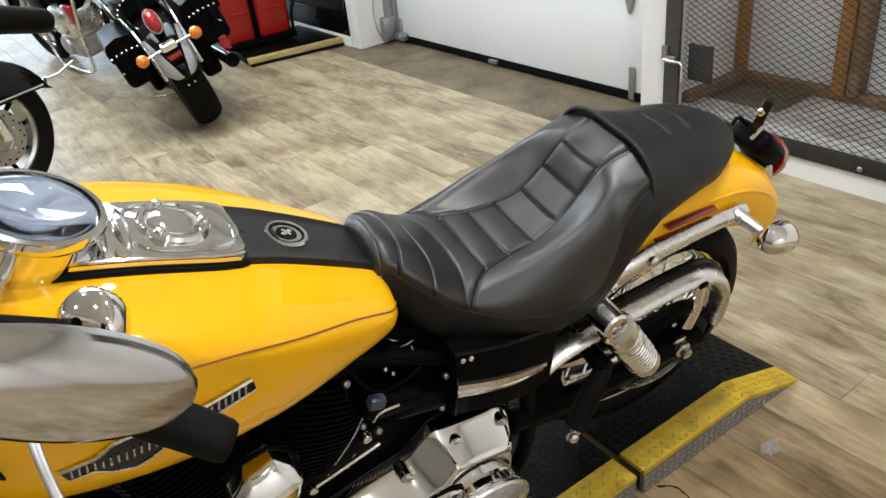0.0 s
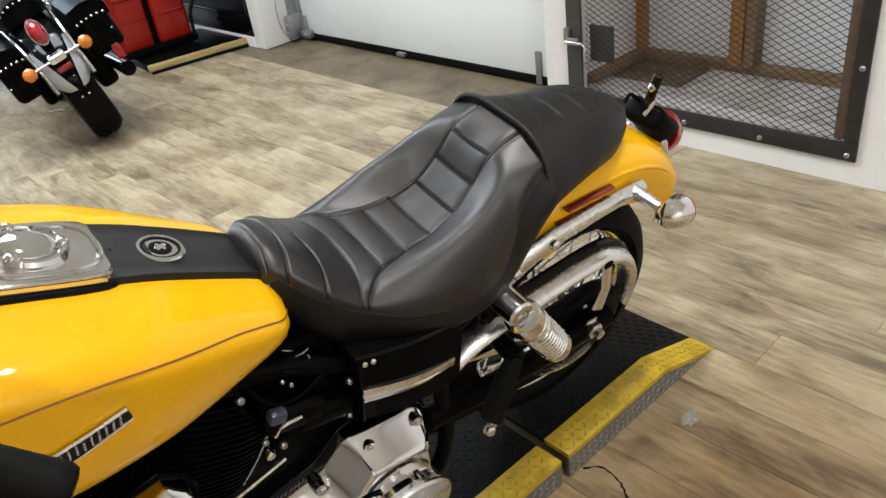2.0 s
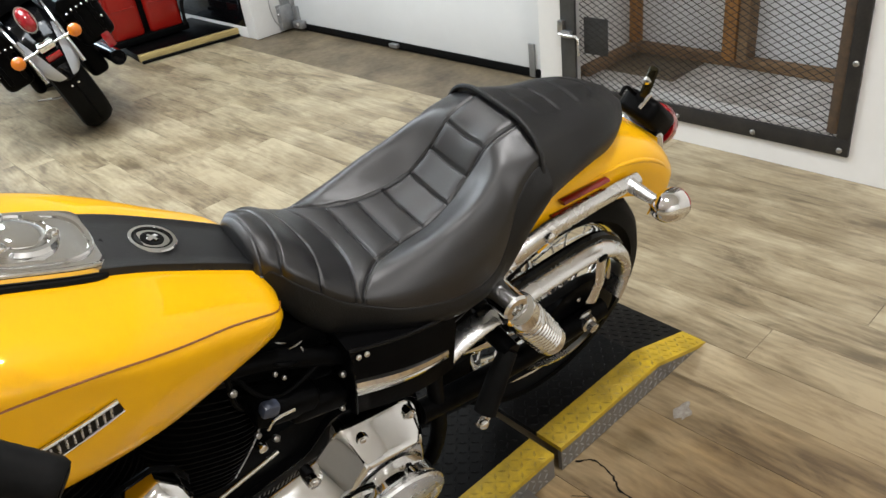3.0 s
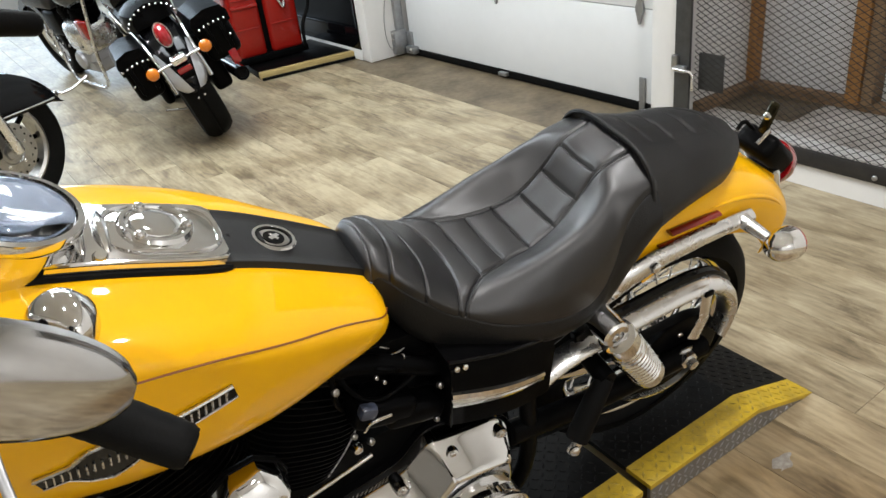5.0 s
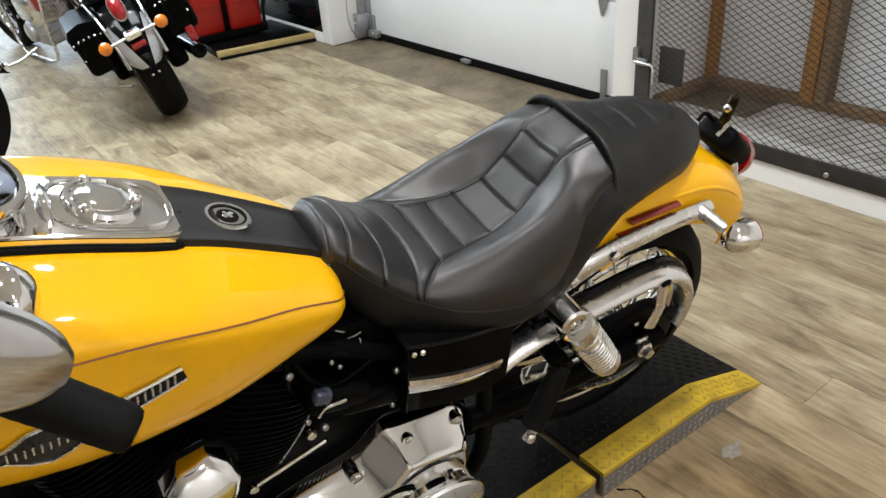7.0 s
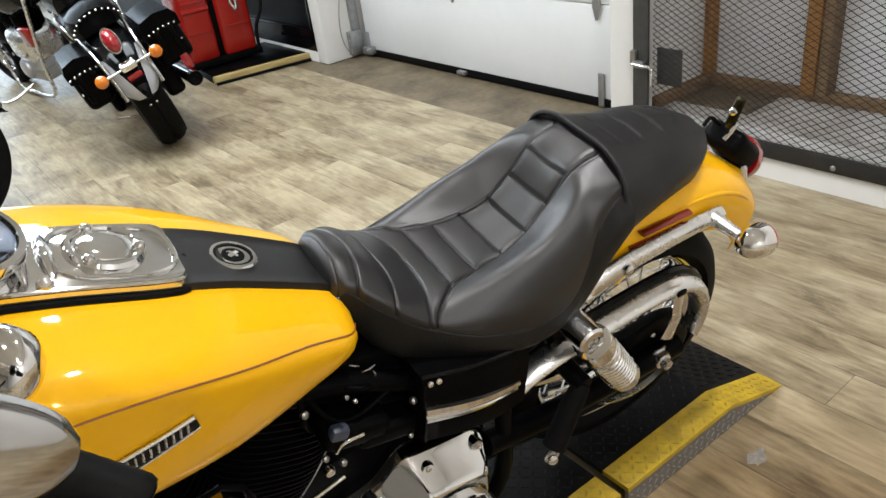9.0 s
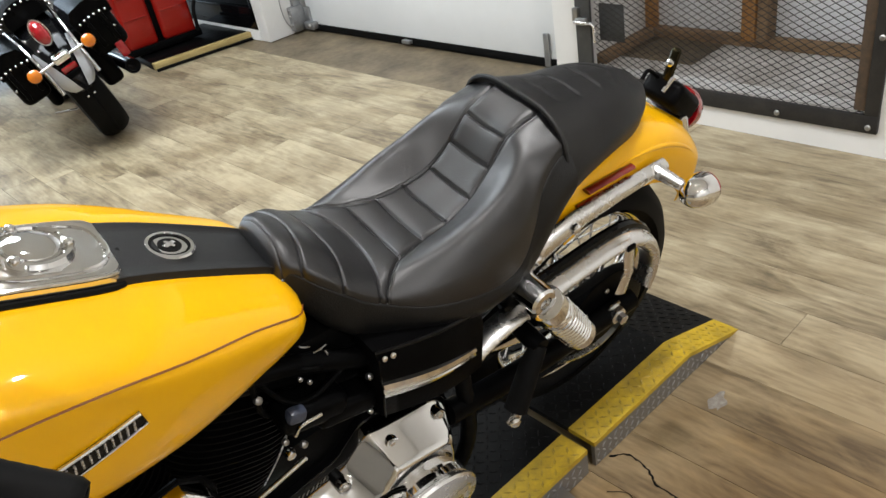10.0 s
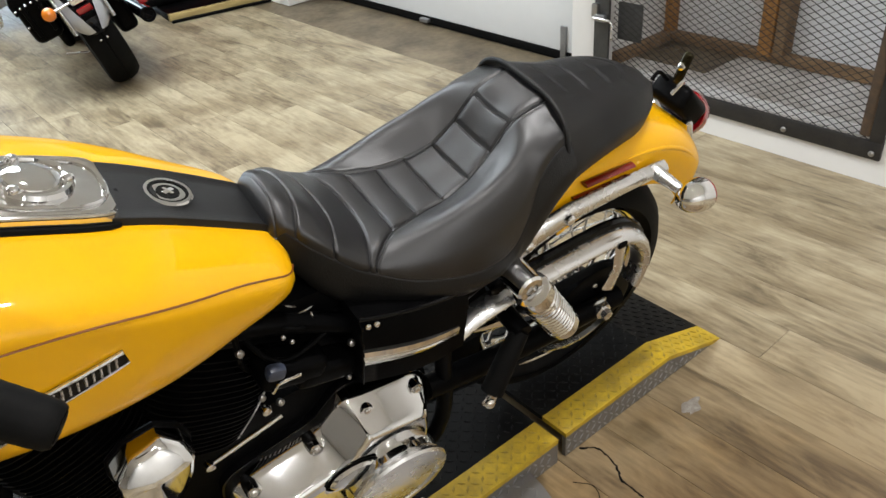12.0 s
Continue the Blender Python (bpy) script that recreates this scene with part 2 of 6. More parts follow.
def block(size, centre=(0, 0, 0), bevel=0.0, turn=None, seg=2, bm=None):
    bm = bm or bmesh.new()
    m = Matrix.Translation(centre) @ (turn or Matrix.Identity(4)) @ Matrix.Diagonal((*size, 1))
    made = bmesh.ops.create_cube(bm, size=1, matrix=m)["verts"]
    if bevel:
        edges = list({e for v in made for e in v.link_edges})
        bmesh.ops.bevel(bm, geom=edges, offset=bevel, segments=seg, profile=0.5, affect="EDGES")
    return bm


def skin(rings, closed=True, caps=True, bm=None):
    """Quads between rings of points."""
    bm = bm or bmesh.new()
    rows = [[bm.verts.new(p) for p in ring] for ring in rings]
    n = len(rows[0])
    for a, b in zip(rows, rows[1:]):
        for i in range(n if closed else n - 1):
            j = (i + 1) % n
            bm.faces.new((a[i], a[j], b[j], b[i]))
    if caps and closed:
        bm.faces.new(rows[0][::-1])
        bm.faces.new(rows[-1])
    return bm


def smooth_line(points, n):
    """n points on a smooth curve through the points."""
    p = [Vector(q) for q in points]
    p = [p[0] * 2 - p[1]] + p + [p[-1] * 2 - p[-2]]
    out, spans = [], len(p) - 3
    for k in range(n):
        t = k * spans / (n - 1)
        i = min(int(t), spans - 1)
        t -= i
        a, b, c, d = p[i:i + 4]
        out.append(0.5 * ((2 * b) + (c - a) * t + (2 * a - 5 * b + 4 * c - d) * t * t + (3 * b - a - 3 * c + d) * t ** 3))
    return out


def tube(points, radius, seg=10, caps=True, bm=None, flat=1.0):
    """A round bar along a line; radius may be a list; flat squeezes it."""
    p = [Vector(q) for q in points]
    n = len(p)
    radii = radius if isinstance(radius, (list, tuple)) else [radius] * n
    up = Vector((0, 0, 1))
    rings = []
    side = None
    for i in range(n):
        d = (p[min(i + 1, n - 1)] - p[max(i - 1, 0)]).normalized()
        if side is None:
            side = d.cross(up) if abs(d.z) < 0.95 else d.cross(Vector((0, 1, 0)))
        side = (side - d * side.dot(d)).normalized()
        top = side.cross(d)
        rings.append([p[i] + (side * math.cos(2 * math.pi * k / seg) + top * flat * math.sin(2 * math.pi * k / seg)) * radii[i] for k in range(seg)])
    return skin(rings, True, caps, bm)


def lathe(profile, m=None, seg=32, caps=True, bm=None, arc=1.0):
    """Turns (radius, height) pairs round the local z axis."""
    m = m or Matrix.Identity(4)
    rings = [[m @ Vector((r * math.cos(2 * math.pi * k / seg), r * math.sin(2 * math.pi * k / seg), h)) for k in range(seg)] for r, h in profile]
    return skin(rings, True, caps, bm)


def aim(place, way, spin=0.0):
    """A pose at place whose z axis points along way."""
    return Matrix.Translation(place) @ Vector(way).to_track_quat("Z", "Y").to_matrix().to_4x4() @ pose(0, 0, 0, 0, 0, spin)


def prism(outline, y0, y1, bevel=0.0, seg=3, bm=None):
    """An outline of (x, z) points pushed from y0 to y1; the rim at y1 is rounded."""
    bm = bm or bmesh.new()
    a = [bm.verts.new((x, y0, z)) for x, z in outline]
    b = [bm.verts.new((x, y1, z)) for x, z in outline]
    n = len(a)
    for i in range(n):
        bm.faces.new((a[i], a[(i + 1) % n], b[(i + 1) % n], b[i]))
    bm.faces.new(a[::-1])
    bm.faces.new(b)
    if bevel:
        rim = [e for e in bm.edges if e.verts[0] in b and e.verts[1] in b]
        bmesh.ops.bevel(bm, geom=rim, offset=bevel, segments=seg, profile=0.5, affect="EDGES")
    return bm


def ring_bolt(parent, place, way, r=0.008, h=0.006, material=None, name="bolt"):
    """A domed bolt head."""
    return part(name, lathe([(r, 0), (r, h * 0.6), (r * 0.75, h), (r * 0.3, h * 1.15)], aim(place, way), 12), material or CHROME, parent)


def curve_at(xs, ys, x):
    """Smooth interpolation of a table."""
    if x <= xs[0]:
        return ys[0]
    if x >= xs[-1]:
        return ys[-1]
    i = max(k for k in range(len(xs) - 1) if xs[k] <= x)
    t = (x - xs[i]) / (xs[i + 1] - xs[i])
    def slope(k):
        lo, hi = max(k - 1, 0), min(k + 1, len(xs) - 1)
        return (ys[hi] - ys[lo]) / (xs[hi] - xs[lo])
    h = xs[i + 1] - xs[i]
    a, b = slope(i) * h, slope(i + 1) * h
    return (2 * t ** 3 - 3 * t ** 2 + 1) * ys[i] + (t ** 3 - 2 * t ** 2 + t) * a + (3 * t ** 2 - 2 * t ** 3) * ys[i + 1] + (t ** 3 - t ** 2) * b


# ---- room: local x runs into the gate wall, local y along it ----
def room(name, bm, material, label="", parent=None, smooth=False):
    ob = part(name, bm, material, parent, label, smooth)
    if parent is None:
        ob.matrix_world = WALL
        tagged(ob, kind="structure")
    return ob


DEPTH = 0.30
floor = room("floor", block((9.5, 16.0, 0.1), (-3.4, 2.6, -0.054)), CONCRETE, "brown worn concrete floor under weathered vinyl planks")
wall_east = thing("wall_east", WALL, "white painted wall round a caged alcove", "wall", kind="structure")
GATE_S, GATE_N, GATE_Z, GATE_TOP = 0.065, 1.285, 0.09, 2.45
part("wall_panel", block((0.12, 5.3, CEILING), (0.06, -2.585, CEILING / 2)), WALL_WHITE, wall_east, smooth=False)
part("post", block((0.12, 0.135, CEILING), (0.06, 1.3525, CEILING / 2), 0.004), WALL_WHITE, wall_east, "white painted post beside the garage door")
part("wall_sill", block((0.12, 1.22, GATE_Z), (0.06, 0.675, GATE_Z / 2)), WALL_WHITE, wall_east, smooth=False)
part("wall_panel", block((0.12, 1.22, CEILING - GATE_TOP), (0.06, 0.675, (CEILING + GATE_TOP) / 2)), WALL_WHITE, wall_east, smooth=False)
part("wall_return", block((0.56, 0.12, CEILING), (0.40, 1.41, CEILING / 2)), WALL_WHITE, wall_east, smooth=False)
wall_door = thing("wall_door", WALL, "white wall over the garage door", "wall", kind="structure")
part("wall_panel", block((0.12, 2.6, CEILING - 2.2), (DEPTH + 0.10, 2.72, (CEILING + 2.2) / 2)), WALL_WHITE, wall_door, smooth=False)
part("pilaster", block((0.42, 0.12, CEILING), (0.21, 3.94, CEILING / 2), 0.004), WALL_WHITE, wall_door, "white pilaster beside the garage door")
wall_far = thing("wall_far", WALL, "dark glazed end wall with a black frame", "wall", kind="structure")
part("wall_panel", block((0.12, 1.9, 0.07), (0.06, 4.95, 0.035)), WALL_WHITE, wall_far, smooth=False)
part("window_frame", block((0.05, 1.9, 0.15), (0.03, 4.95, 0.145), 0.004), GLOSS_BLACK, wall_far)
part("window_frame", block((0.05, 0.05, 2.0), (0.03, 4.025, 1.13), 0.004), GLOSS_BLACK, wall_far)
part("pane", block((0.012, 1.85, 2.0), (0.05, 4.97, 1.12)), BLACK, wall_far, smooth=False)
part("wall_panel", block((0.12, 4.5, CEILING), (0.06, 8.17, CEILING / 2)), DARK_IRON, wall_far, smooth=False)
part("wall_panel", block((0.12, 2.0, 0.95), (0.06, 4.95, 2.6)), WALL_WHITE, wall_far, smooth=False)
for name, size, centre in (("wall_south", (8.4, 0.12, CEILING), (-4.0, -5.25, CEILING / 2)), ("wall_north", (8.4, 0.12, CEILING), (-4.0, 10.5, CEILING / 2)),
                           ("wall_west", (0.12, 15.7, CEILING), (-8.1, 2.6, CEILING / 2))):
    room(name, block(size, centre), WALL_GREY if name == "wall_west" else WALL_WHITE, "plain painted wall")
room("ceiling", block((9.5, 16.0, 0.08), (-3.4, 2.6, CEILING + 0.04)), CEILING_WHITE, "plain pale ceiling with round lamps")


# garage door
door = thing("garage_door", WALL @ Matrix.Translation((DEPTH, 0, 0)), "white sectional garage door with black bottom seal, closed", "garage door", kind="structure")
for z0, z1 in ((0.045, 0.505), (0.510, 1.03), (1.035, 1.56), (1.565, 2.2)):
    part("door_panel", block((0.04, 2.30, z1 - z0), (0.02, 2.67, (z0 + z1) / 2), 0.003), DOOR_WHITE, door)
part("bottom_seal", block((0.05, 2.30, 0.045), (0.018, 2.67, 0.0225), 0.006), RUBBER, door, "black rubber bottom seal")
for y, z in ((2.79, 0.006), ):
    part("lift_handle", block((0.04, 0.07, 0.022), (-0.015, y, z + 0.02), 0.004), GALVANISED, door)
for y in (1.74, 2.82):
    hinge = part("hinge", skin([[Vector((-0.004 - d, y + s * w, z)) for s, d in ((-1, 0), (-1, 0.012), (1, 0.012), (1, 0))] for z, w in ((0.435, 0.004), (0.47, 0.014), (0.50, 0.024), (0.515, 0.024), (0.56, 0.010))]), GALVANISED, door, "steel panel hinge")
part("corner_bracket", block((0.012, 0.035, 0.17), (-0.008, 1.72, 0.09), 0.002), GALVANISED, door)
part("corner_bracket", block((0.02, 0.05, 0.14), (-0.012, 3.80, 0.09), 0.002), GALVANISED, door)
roller = part("bottom_roller", block((0.05, 0.10, 0.05), (-0.03, 3.76, 0.045), 0.008), GALVANISED, door)
ring_bolt(roller, (-0.056, 3.74, 0.05), (-1, 0, 0), 0.012, 0.008, DULL_CHROME)
track = part("track", block((0.06, 0.035, 2.3), (-0.05, 3.86, 1.16), 0.004), GALVANISED, door, "galvanised vertical roller track")
part("track_foot", block((0.10, 0.05, 0.16), (-0.07, 3.85, 0.10), 0.004), GALVANISED, track)
for z in (0.06, 0.12, 0.16):
    ring_bolt(track, (-0.12, 3.85, z), (-1, -0.2, 0), 0.010, 0.008, STEEL)
wire = smooth_line([(-0.10, 3.875, 0.62), (-0.12, 3.872, 0.45), (-0.16, 3.872, 0.25), (-0.15, 3.872, 0.10), (-0.10, 3.86, 0.015)], 24)
part("pull_cord", tube(wire, 0.003, 6), STEEL, track)

# caged alcove: raised sill, pine studs, grey lining
alcove = thing("alcove", WALL, "raised storage alcove lined with grey sheet and pine studs", "alcove", kind="structure")
part("alcove_floor", block((0.56, 1.34, 0.10), (0.40, 0.68, 0.05)), DIRTY_SHEET, alcove, "dirty grey sheet over the alcove floor", smooth=False)
part("bare_corner", block((0.27, 0.36, 0.004), (0.455, 1.12, 0.1025), 0.001), CONCRETE, alcove, "dirty bare corner of the alcove floor")
part("lining", block((0.02, 1.50, 2.6), (0.66, 0.68, 1.3)), SHEET_METAL, alcove, "pale grey sheet lining", smooth=False)
part("side_wall", block((0.56, 0.03, 2.6), (0.40, 0.00, 1.3)), WALL_WHITE, alcove, smooth=False)
part("lid", block((0.60, 1.5, 0.05), (0.40, 0.68, 2.6)), WALL_WHITE, alcove, smooth=False)
part("bottom_plate", block((0.05, 1.32, 0.045), (0.615, 0.69, 0.125), 0.003), OLD_PINE, alcove, "dirty pine bottom plate")
part("stud", block((0.06, 0.040, 2.1), (0.62, 1.328, 1.19), 0.003), PINE, alcove, "orange pine stud")
part("stud", block((0.09, 0.060, 2.1), (0.60, 0.815, 1.19), 0.003), PINE, alcove, "orange pine stud")
part("stud", block((0.09, 0.045, 2.1), (0.605, 0.755, 1.19), 0.003), OLD_PINE, alcove, "weathered pine stud")
part("side_plate", block((0.42, 0.05, 0.045), (0.38, 1.325, 0.125), 0.003), OLD_PINE, alcove)
part("white_strip", block((0.02, 1.2, 0.030), (0.135, 0.69, 0.115), 0.002), WALL_WHITE, alcove)

# gate of expanded metal
gate = thing("cage_gate", WALL, "dark iron gate of expanded metal mesh, shut", "gate")
part("frame_rail", block((0.016, GATE_N - GATE_S, 0.062), (-0.008, (GATE_N + GATE_S) / 2, GATE_Z + 0.031), 0.002), DARK_IRON, gate)
part("frame_rail", block((0.016, GATE_N - GATE_S, 0.06), (-0.008, (GATE_N + GATE_S) / 2, GATE_TOP - 0.03), 0.002), DARK_IRON, gate)
part("frame_stile", block((0.014, 0.046, GATE_TOP - GATE_Z - 0.124), (-0.009, GATE_S + 0.023, (GATE_TOP + GATE_Z) / 2), 0.002), DARK_IRON, gate)
part("frame_stile", block((0.014, 0.075, GATE_TOP - GATE_Z - 0.124), (-0.009, GATE_N - 0.0375, (GATE_TOP + GATE_Z) / 2), 0.002), STILE, gate, "dark grey steel stile")
part("inner_angle", block((0.03, 0.036, GATE_TOP - GATE_Z - 0.14), (0.012, GATE_S + 0.068, (GATE_TOP + GATE_Z) / 2), 0.003), surface("rusty_iron", (0.13, 0.085, 0.05), 0.7, 0.3, (0.05, 0.04, 0.035), 22, 0.9, bump=0.3, bump_scale=80), gate, "rusty inner angle iron")
for k in range(5):
    ring_bolt(gate, (-0.017, GATE_S + 0.028 + 0.31 * k if k < 4 else GATE_S + 0.02, GATE_Z + 0.022 if k < 4 else 0.42), (-1, 0, 0), 0.010, 0.007, STEEL)
for k in range(4):
    ring_bolt(gate, (-0.017, GATE_S + 0.02, 0.75 + 0.35 * k), (-1, 0, 0), 0.010, 0.007, STEEL)
bm = bmesh.new()
CW, CH = 0.0445, 0.0245
y_lo, y_hi, z_lo, z_hi = GATE_S + 0.05, GATE_N - 0.06, GATE_Z + 0.05, GATE_TOP - 0.05
verts, faces = [], []
n_rows, n_cols = int((z_hi - z_lo) / (CH / 2)), int((y_hi - y_lo) / (CW / 2))


def strand(a, b):
    """A flat bar between two nodes of the mesh."""
    w, d = 0.0012, 0.0014
    i = len(verts)
    for p in (a, b):
        for sz, sx in ((-1, -1), (1, -1), (1, 1), (-1, 1)):
            verts.append((0.012 + sx * d, p[0], p[1] + sz * w))
    for k in range(4):
        faces.append((i + k, i + (k + 1) % 4, i + 4 + (k + 1) % 4, i + 4 + k))


for r in range(n_rows):
    for c in range(n_cols):
        if (r + c) % 2 == 0:
            y, z = y_lo + c * CW / 2, z_lo + r * CH / 2
            strand((y, z), (y + CW / 2, z + CH / 2))
            strand((y, z), (y + CW / 2, z - CH / 2))
me = bpy.data.meshes.new("wire_mesh")
me.from_pydata(verts, [], faces)
me.materials.append(DARK_IRON)
wire_mesh = new("wire_mesh", me)
wire_mesh.parent = gate
plate = part("latch_plate", block((0.006, 0.12, 0.155), (0.020, 1.128, 0.365), 0.002), STILE, gate, "dark grey latch plate behind the mesh")
latch = part("latch", block((0.02, 0.055, 0.03), (-0.026, 1.245, 0.375), 0.005), GALVANISED, gate, "galvanised slide bolt handle")
part("bolt_bar", tube([(-0.035, 1.28, 0.372), (-0.035, 1.19, 0.372), (-0.035, 1.178, 0.36), (-0.035, 1.176, 0.295)], 0.006, 10), DULL_CHROME, latch)
part("keeper", block((0.03, 0.03, 0.06), (-0.018, 1.275, 0.40), 0.005), STEEL, latch)

# ceiling lamps
lamp_mat = lamp_face()
first = None
for lx, ly, watts in LAMPS:
    m = WALL @ pose(lx, ly, CEILING)
    if first is None:
        first = thing("ceiling_lamp", m, "round recessed white ceiling lamp, lit", "ceiling lamp", "ceiling lamps")
        part("trim_ring", lathe([(0.135, 0.0), (0.14, -0.010), (0.130, -0.02), (0.12, -0.02), (0.115, 0.0)], None, 32, caps=False), CEILING_WHITE, first)
        part("reflector", lathe([(0.118, -0.004), (0.05, -0.003), (0.001, -0.003)], None, 32), lamp_mat, first)
    else:
        copy_thing(first, m)
first = None
for lx, ly, watts in PANELS:
    m = WALL @ pose(lx, ly, CEILING)
    if first is None:
        first = thing("light_panel", m, "flat rectangular white ceiling light panel, lit", "ceiling light", "ceiling panels")
        for sx, sy, w, d in ((0, -0.57, 2.34, 0.04), (0, 0.57, 2.34, 0.04), (-1.15, 0, 0.04, 1.1), (1.15, 0, 0.04, 1.1)):
            part("frame", block((w, d, 0.03), (sx, sy, -0.015), 0.003), CEILING_WHITE, first)
        part("diffuser", block((2.26, 1.1, 0.006), (0, 0, -0.006)), lamp_mat, first)
    else:
        copy_thing(first, m)
window = thing("window_1", WALL @ pose(-2.1, 10.44, 0), "wide shop window in the far wall", "window", kind="structure")
part("window_frame", block((4.0, 0.05, 0.07), (0, -0.02, 0.42), 0.004), BLACK, window)
part("window_frame", block((4.0, 0.05, 0.07), (0, -0.02, 2.58), 0.004), BLACK, window)
for x in (-1.96, 0.0, 1.96):
    part("window_frame", block((0.07, 0.05, 2.09), (x, -0.02, 1.5), 0.004), BLACK, window)

# ---- lift with ramp: its side is turned a little from the motorcycle ----
RAMP = Matrix.Translation((0.642, -0.214, 0)) @ pose(0, 0, 0, 0, 0, 5.9)
DECK_Z, EDGE = 0.074, 0.072


def tread(name, spots, tilt, parent, material, high=0.0022, size=0.0105):
    """Raised lozenges of tread plate, alternating in direction."""
    verts, faces = [], []
    for (u, v, z, slope), turn in spots:
        a = radians(45 if turn else -45)
        c, s = math.cos(a), math.sin(a)
        i = len(verts)
        for du, dv, dz in ((-size, 0, 0), (0, -size * 0.32, 0), (size, 0, 0), (0, size * 0.32, 0), (-size * 0.45, 0, high), (size * 0.45, 0, high)):
            x, y = du * c - dv * s, du * s + dv * c
            verts.append(tilt(u + x, v + y, z + dz + slope * x))
        faces += [(i, i + 1, i + 5, i + 4), (i + 1, i + 2, i + 5), (i + 2, i + 3, i + 4, i + 5), (i + 3, i, i + 4)]
    me = bpy.data.meshes.new(name)
    me.from_pydata(verts, [], faces)
    me.materials.append(material)
    ob = new(name, me)
    ob.parent = parent
    tagged(ob, kind="stuff")
    return ob


def flat(u, v, z):
    return (u, v, z)


def upright(u, v, z):
    return (u, -z - 0.0005, v)


def top_of_ramp(u):
    return DECK_Z if u < 0.38 else DECK_Z * (1 - (u - 0.38) / 0.225)


lift = thing("motorcycle_lift", RAMP, "low lift platform of black tread plate with yellow edge", "lift")
ramp = thing("lift_ramp", RAMP, "sloping end ramp of black tread plate with yellow edge", "ramp")


def plate_strip(name, u0, u1, v0, v1, material, parent, over=0.0, down=0.012):
    us = [u0] + [u for u in (0.36, 0.38, 0.40) if u0 < u < u1] + [u1]
    rings = [[Vector((u, v0, top_of_ramp(u) - down if down < 0.03 else 0.001)), Vector((u, v1, top_of_ramp(u) - down if down < 0.03 else 0.001)), Vector((u, v1, top_of_ramp(u) + over)), Vector((u, v0, top_of_ramp(u) + over))] for u in us]
    return part(name, skin(rings), material, parent, smooth=False)


STEP = 0.0205
for parent, u0, u1 in ((ramp, 0.012, 0.604), (lift, -2.3, -0.012)):
    plate_strip("deck", u0, u1, EDGE, 0.70, PLATE_BLACK, parent)
    plate_strip("edge_band", u0, u1, 0.0, EDGE, PLATE_YELLOW, parent)
    plate_strip("side_plate", u0 + 0.002, u1, 0.002, 0.012, PLATE_STEEL, parent, -0.013, 0.1)
    plate_strip("far_side", u0 + 0.002, u1, 0.69, 0.699, PLATE_STEEL, parent, -0.013, 0.1)
    near = max(u0, -1.2)
    spots_b, spots_y, spots_s = [], [], []
    for i in range(int((u1 - near) / STEP)):
        for j in range(34):
            u, v = near + 0.012 + i * STEP, 0.012 + j * STEP
            if u < u1 - 0.012 and v < 0.69 and not EDGE - 0.009 < v < EDGE:
                slope = 0 if u < 0.38 else -DECK_Z / 0.225
                (spots_y if v < EDGE else spots_b if v > EDGE + 0.009 else []).append(((u, v, top_of_ramp(u) + 0.0003, slope), (i + j) % 2))
        for j in range(4):
            u, h = near + 0.012 + i * STEP, 0.010 + j * 0.0175
            if h < top_of_ramp(u) - 0.018:
                spots_s.append(((u, h, -0.002, 0), (i + j) % 2))
    tread("tread", spots_b, flat, parent, PLATE_BLACK)
    tread("tread", spots_y, flat, parent, WORN_YELLOW)
    tread("tread", spots_s, upright, parent, GALVANISED, 0.002, 0.0095)
# grey tread plate beside the lift
foot_plate = thing("foot_plate", Matrix.Translation((0.21, -0.235, 0.002)), "rounded bare tread plate beside the lift", "tread plate")
arc = [(0.335 * math.cos(radians(a)), 0.335 * math.sin(radians(a))) for a in range(-180, 13, 6)]
part("plate", skin([[Vector((x, y, z)) for x, y in arc] for z in (0.0, 0.030, 0.034)]), PLATE_STEEL, foot_plate, smooth=False)
spots = []
for i in range(-17, 18):
    for j in range(-17, 4):
        x, y = i * STEP, j * STEP
        if x * x + y * y < 0.315 ** 2 and y < 0.06 + 0.2 * x:
            spots.append(((x, y, 0.0343, 0), (i + j) % 2))
tread("tread", spots, flat, foot_plate, PLATE_STEEL)
ring_bolt(foot_plate, (0.14, -0.05, 0.034), (0, 0, 1), 0.009, 0.006, STEEL)


# ---- the yellow motorcycle: x to its rear, y to its right, z up from its tyres ----
BIKE = Matrix.Translation((0, 0, LIFT)) @ pose(0, 0, 0, LEAN)
bike = thing("motorcycle", BIKE, "glossy yellow cruiser motorcycle with black leather seat leaning on a stand", "motorcycle")
AXLE = Vector((0.745, 0, 0.312))

# tank
TX = [-0.56, -0.50, -0.40, -0.30, -0.20, -0.10, -0.035, 0.03, 0.07, 0.100, 0.114, 0.122]
TTOP = [0.93, 0.952, 0.960, 0.951, 0.926, 0.890, 0.862, 0.826, 0.802, 0.783, 0.770, 0.755]
TWIDE = [0.05, 0.115, 0.160, 0.182, 0.188, 0.183, 0.170, 0.150, 0.138, 0.124, 0.104, 0.07]
TMID = [0.87, 0.885, 0.898, 0.896, 0.872, 0.832, 0.800, 0.770, 0.755, 0.744, 0.740, 0.738]
TLOW = [0.78, 0.74, 0.70, 0.688, 0.684, 0.690, 0.697, 0.705, 0.711, 0.718, 0.724, 0.731]
STRIPE_X, STRIPE_Z = [-0.46, -0.30, -0.22, -0.163, -0.103, -0.035, 0.033, 0.075, 0.103, 0.118], [0.862, 0.878, 0.877, 0.869, 0.852, 0.824, 0.793, 0.772, 0.756, 0.748]


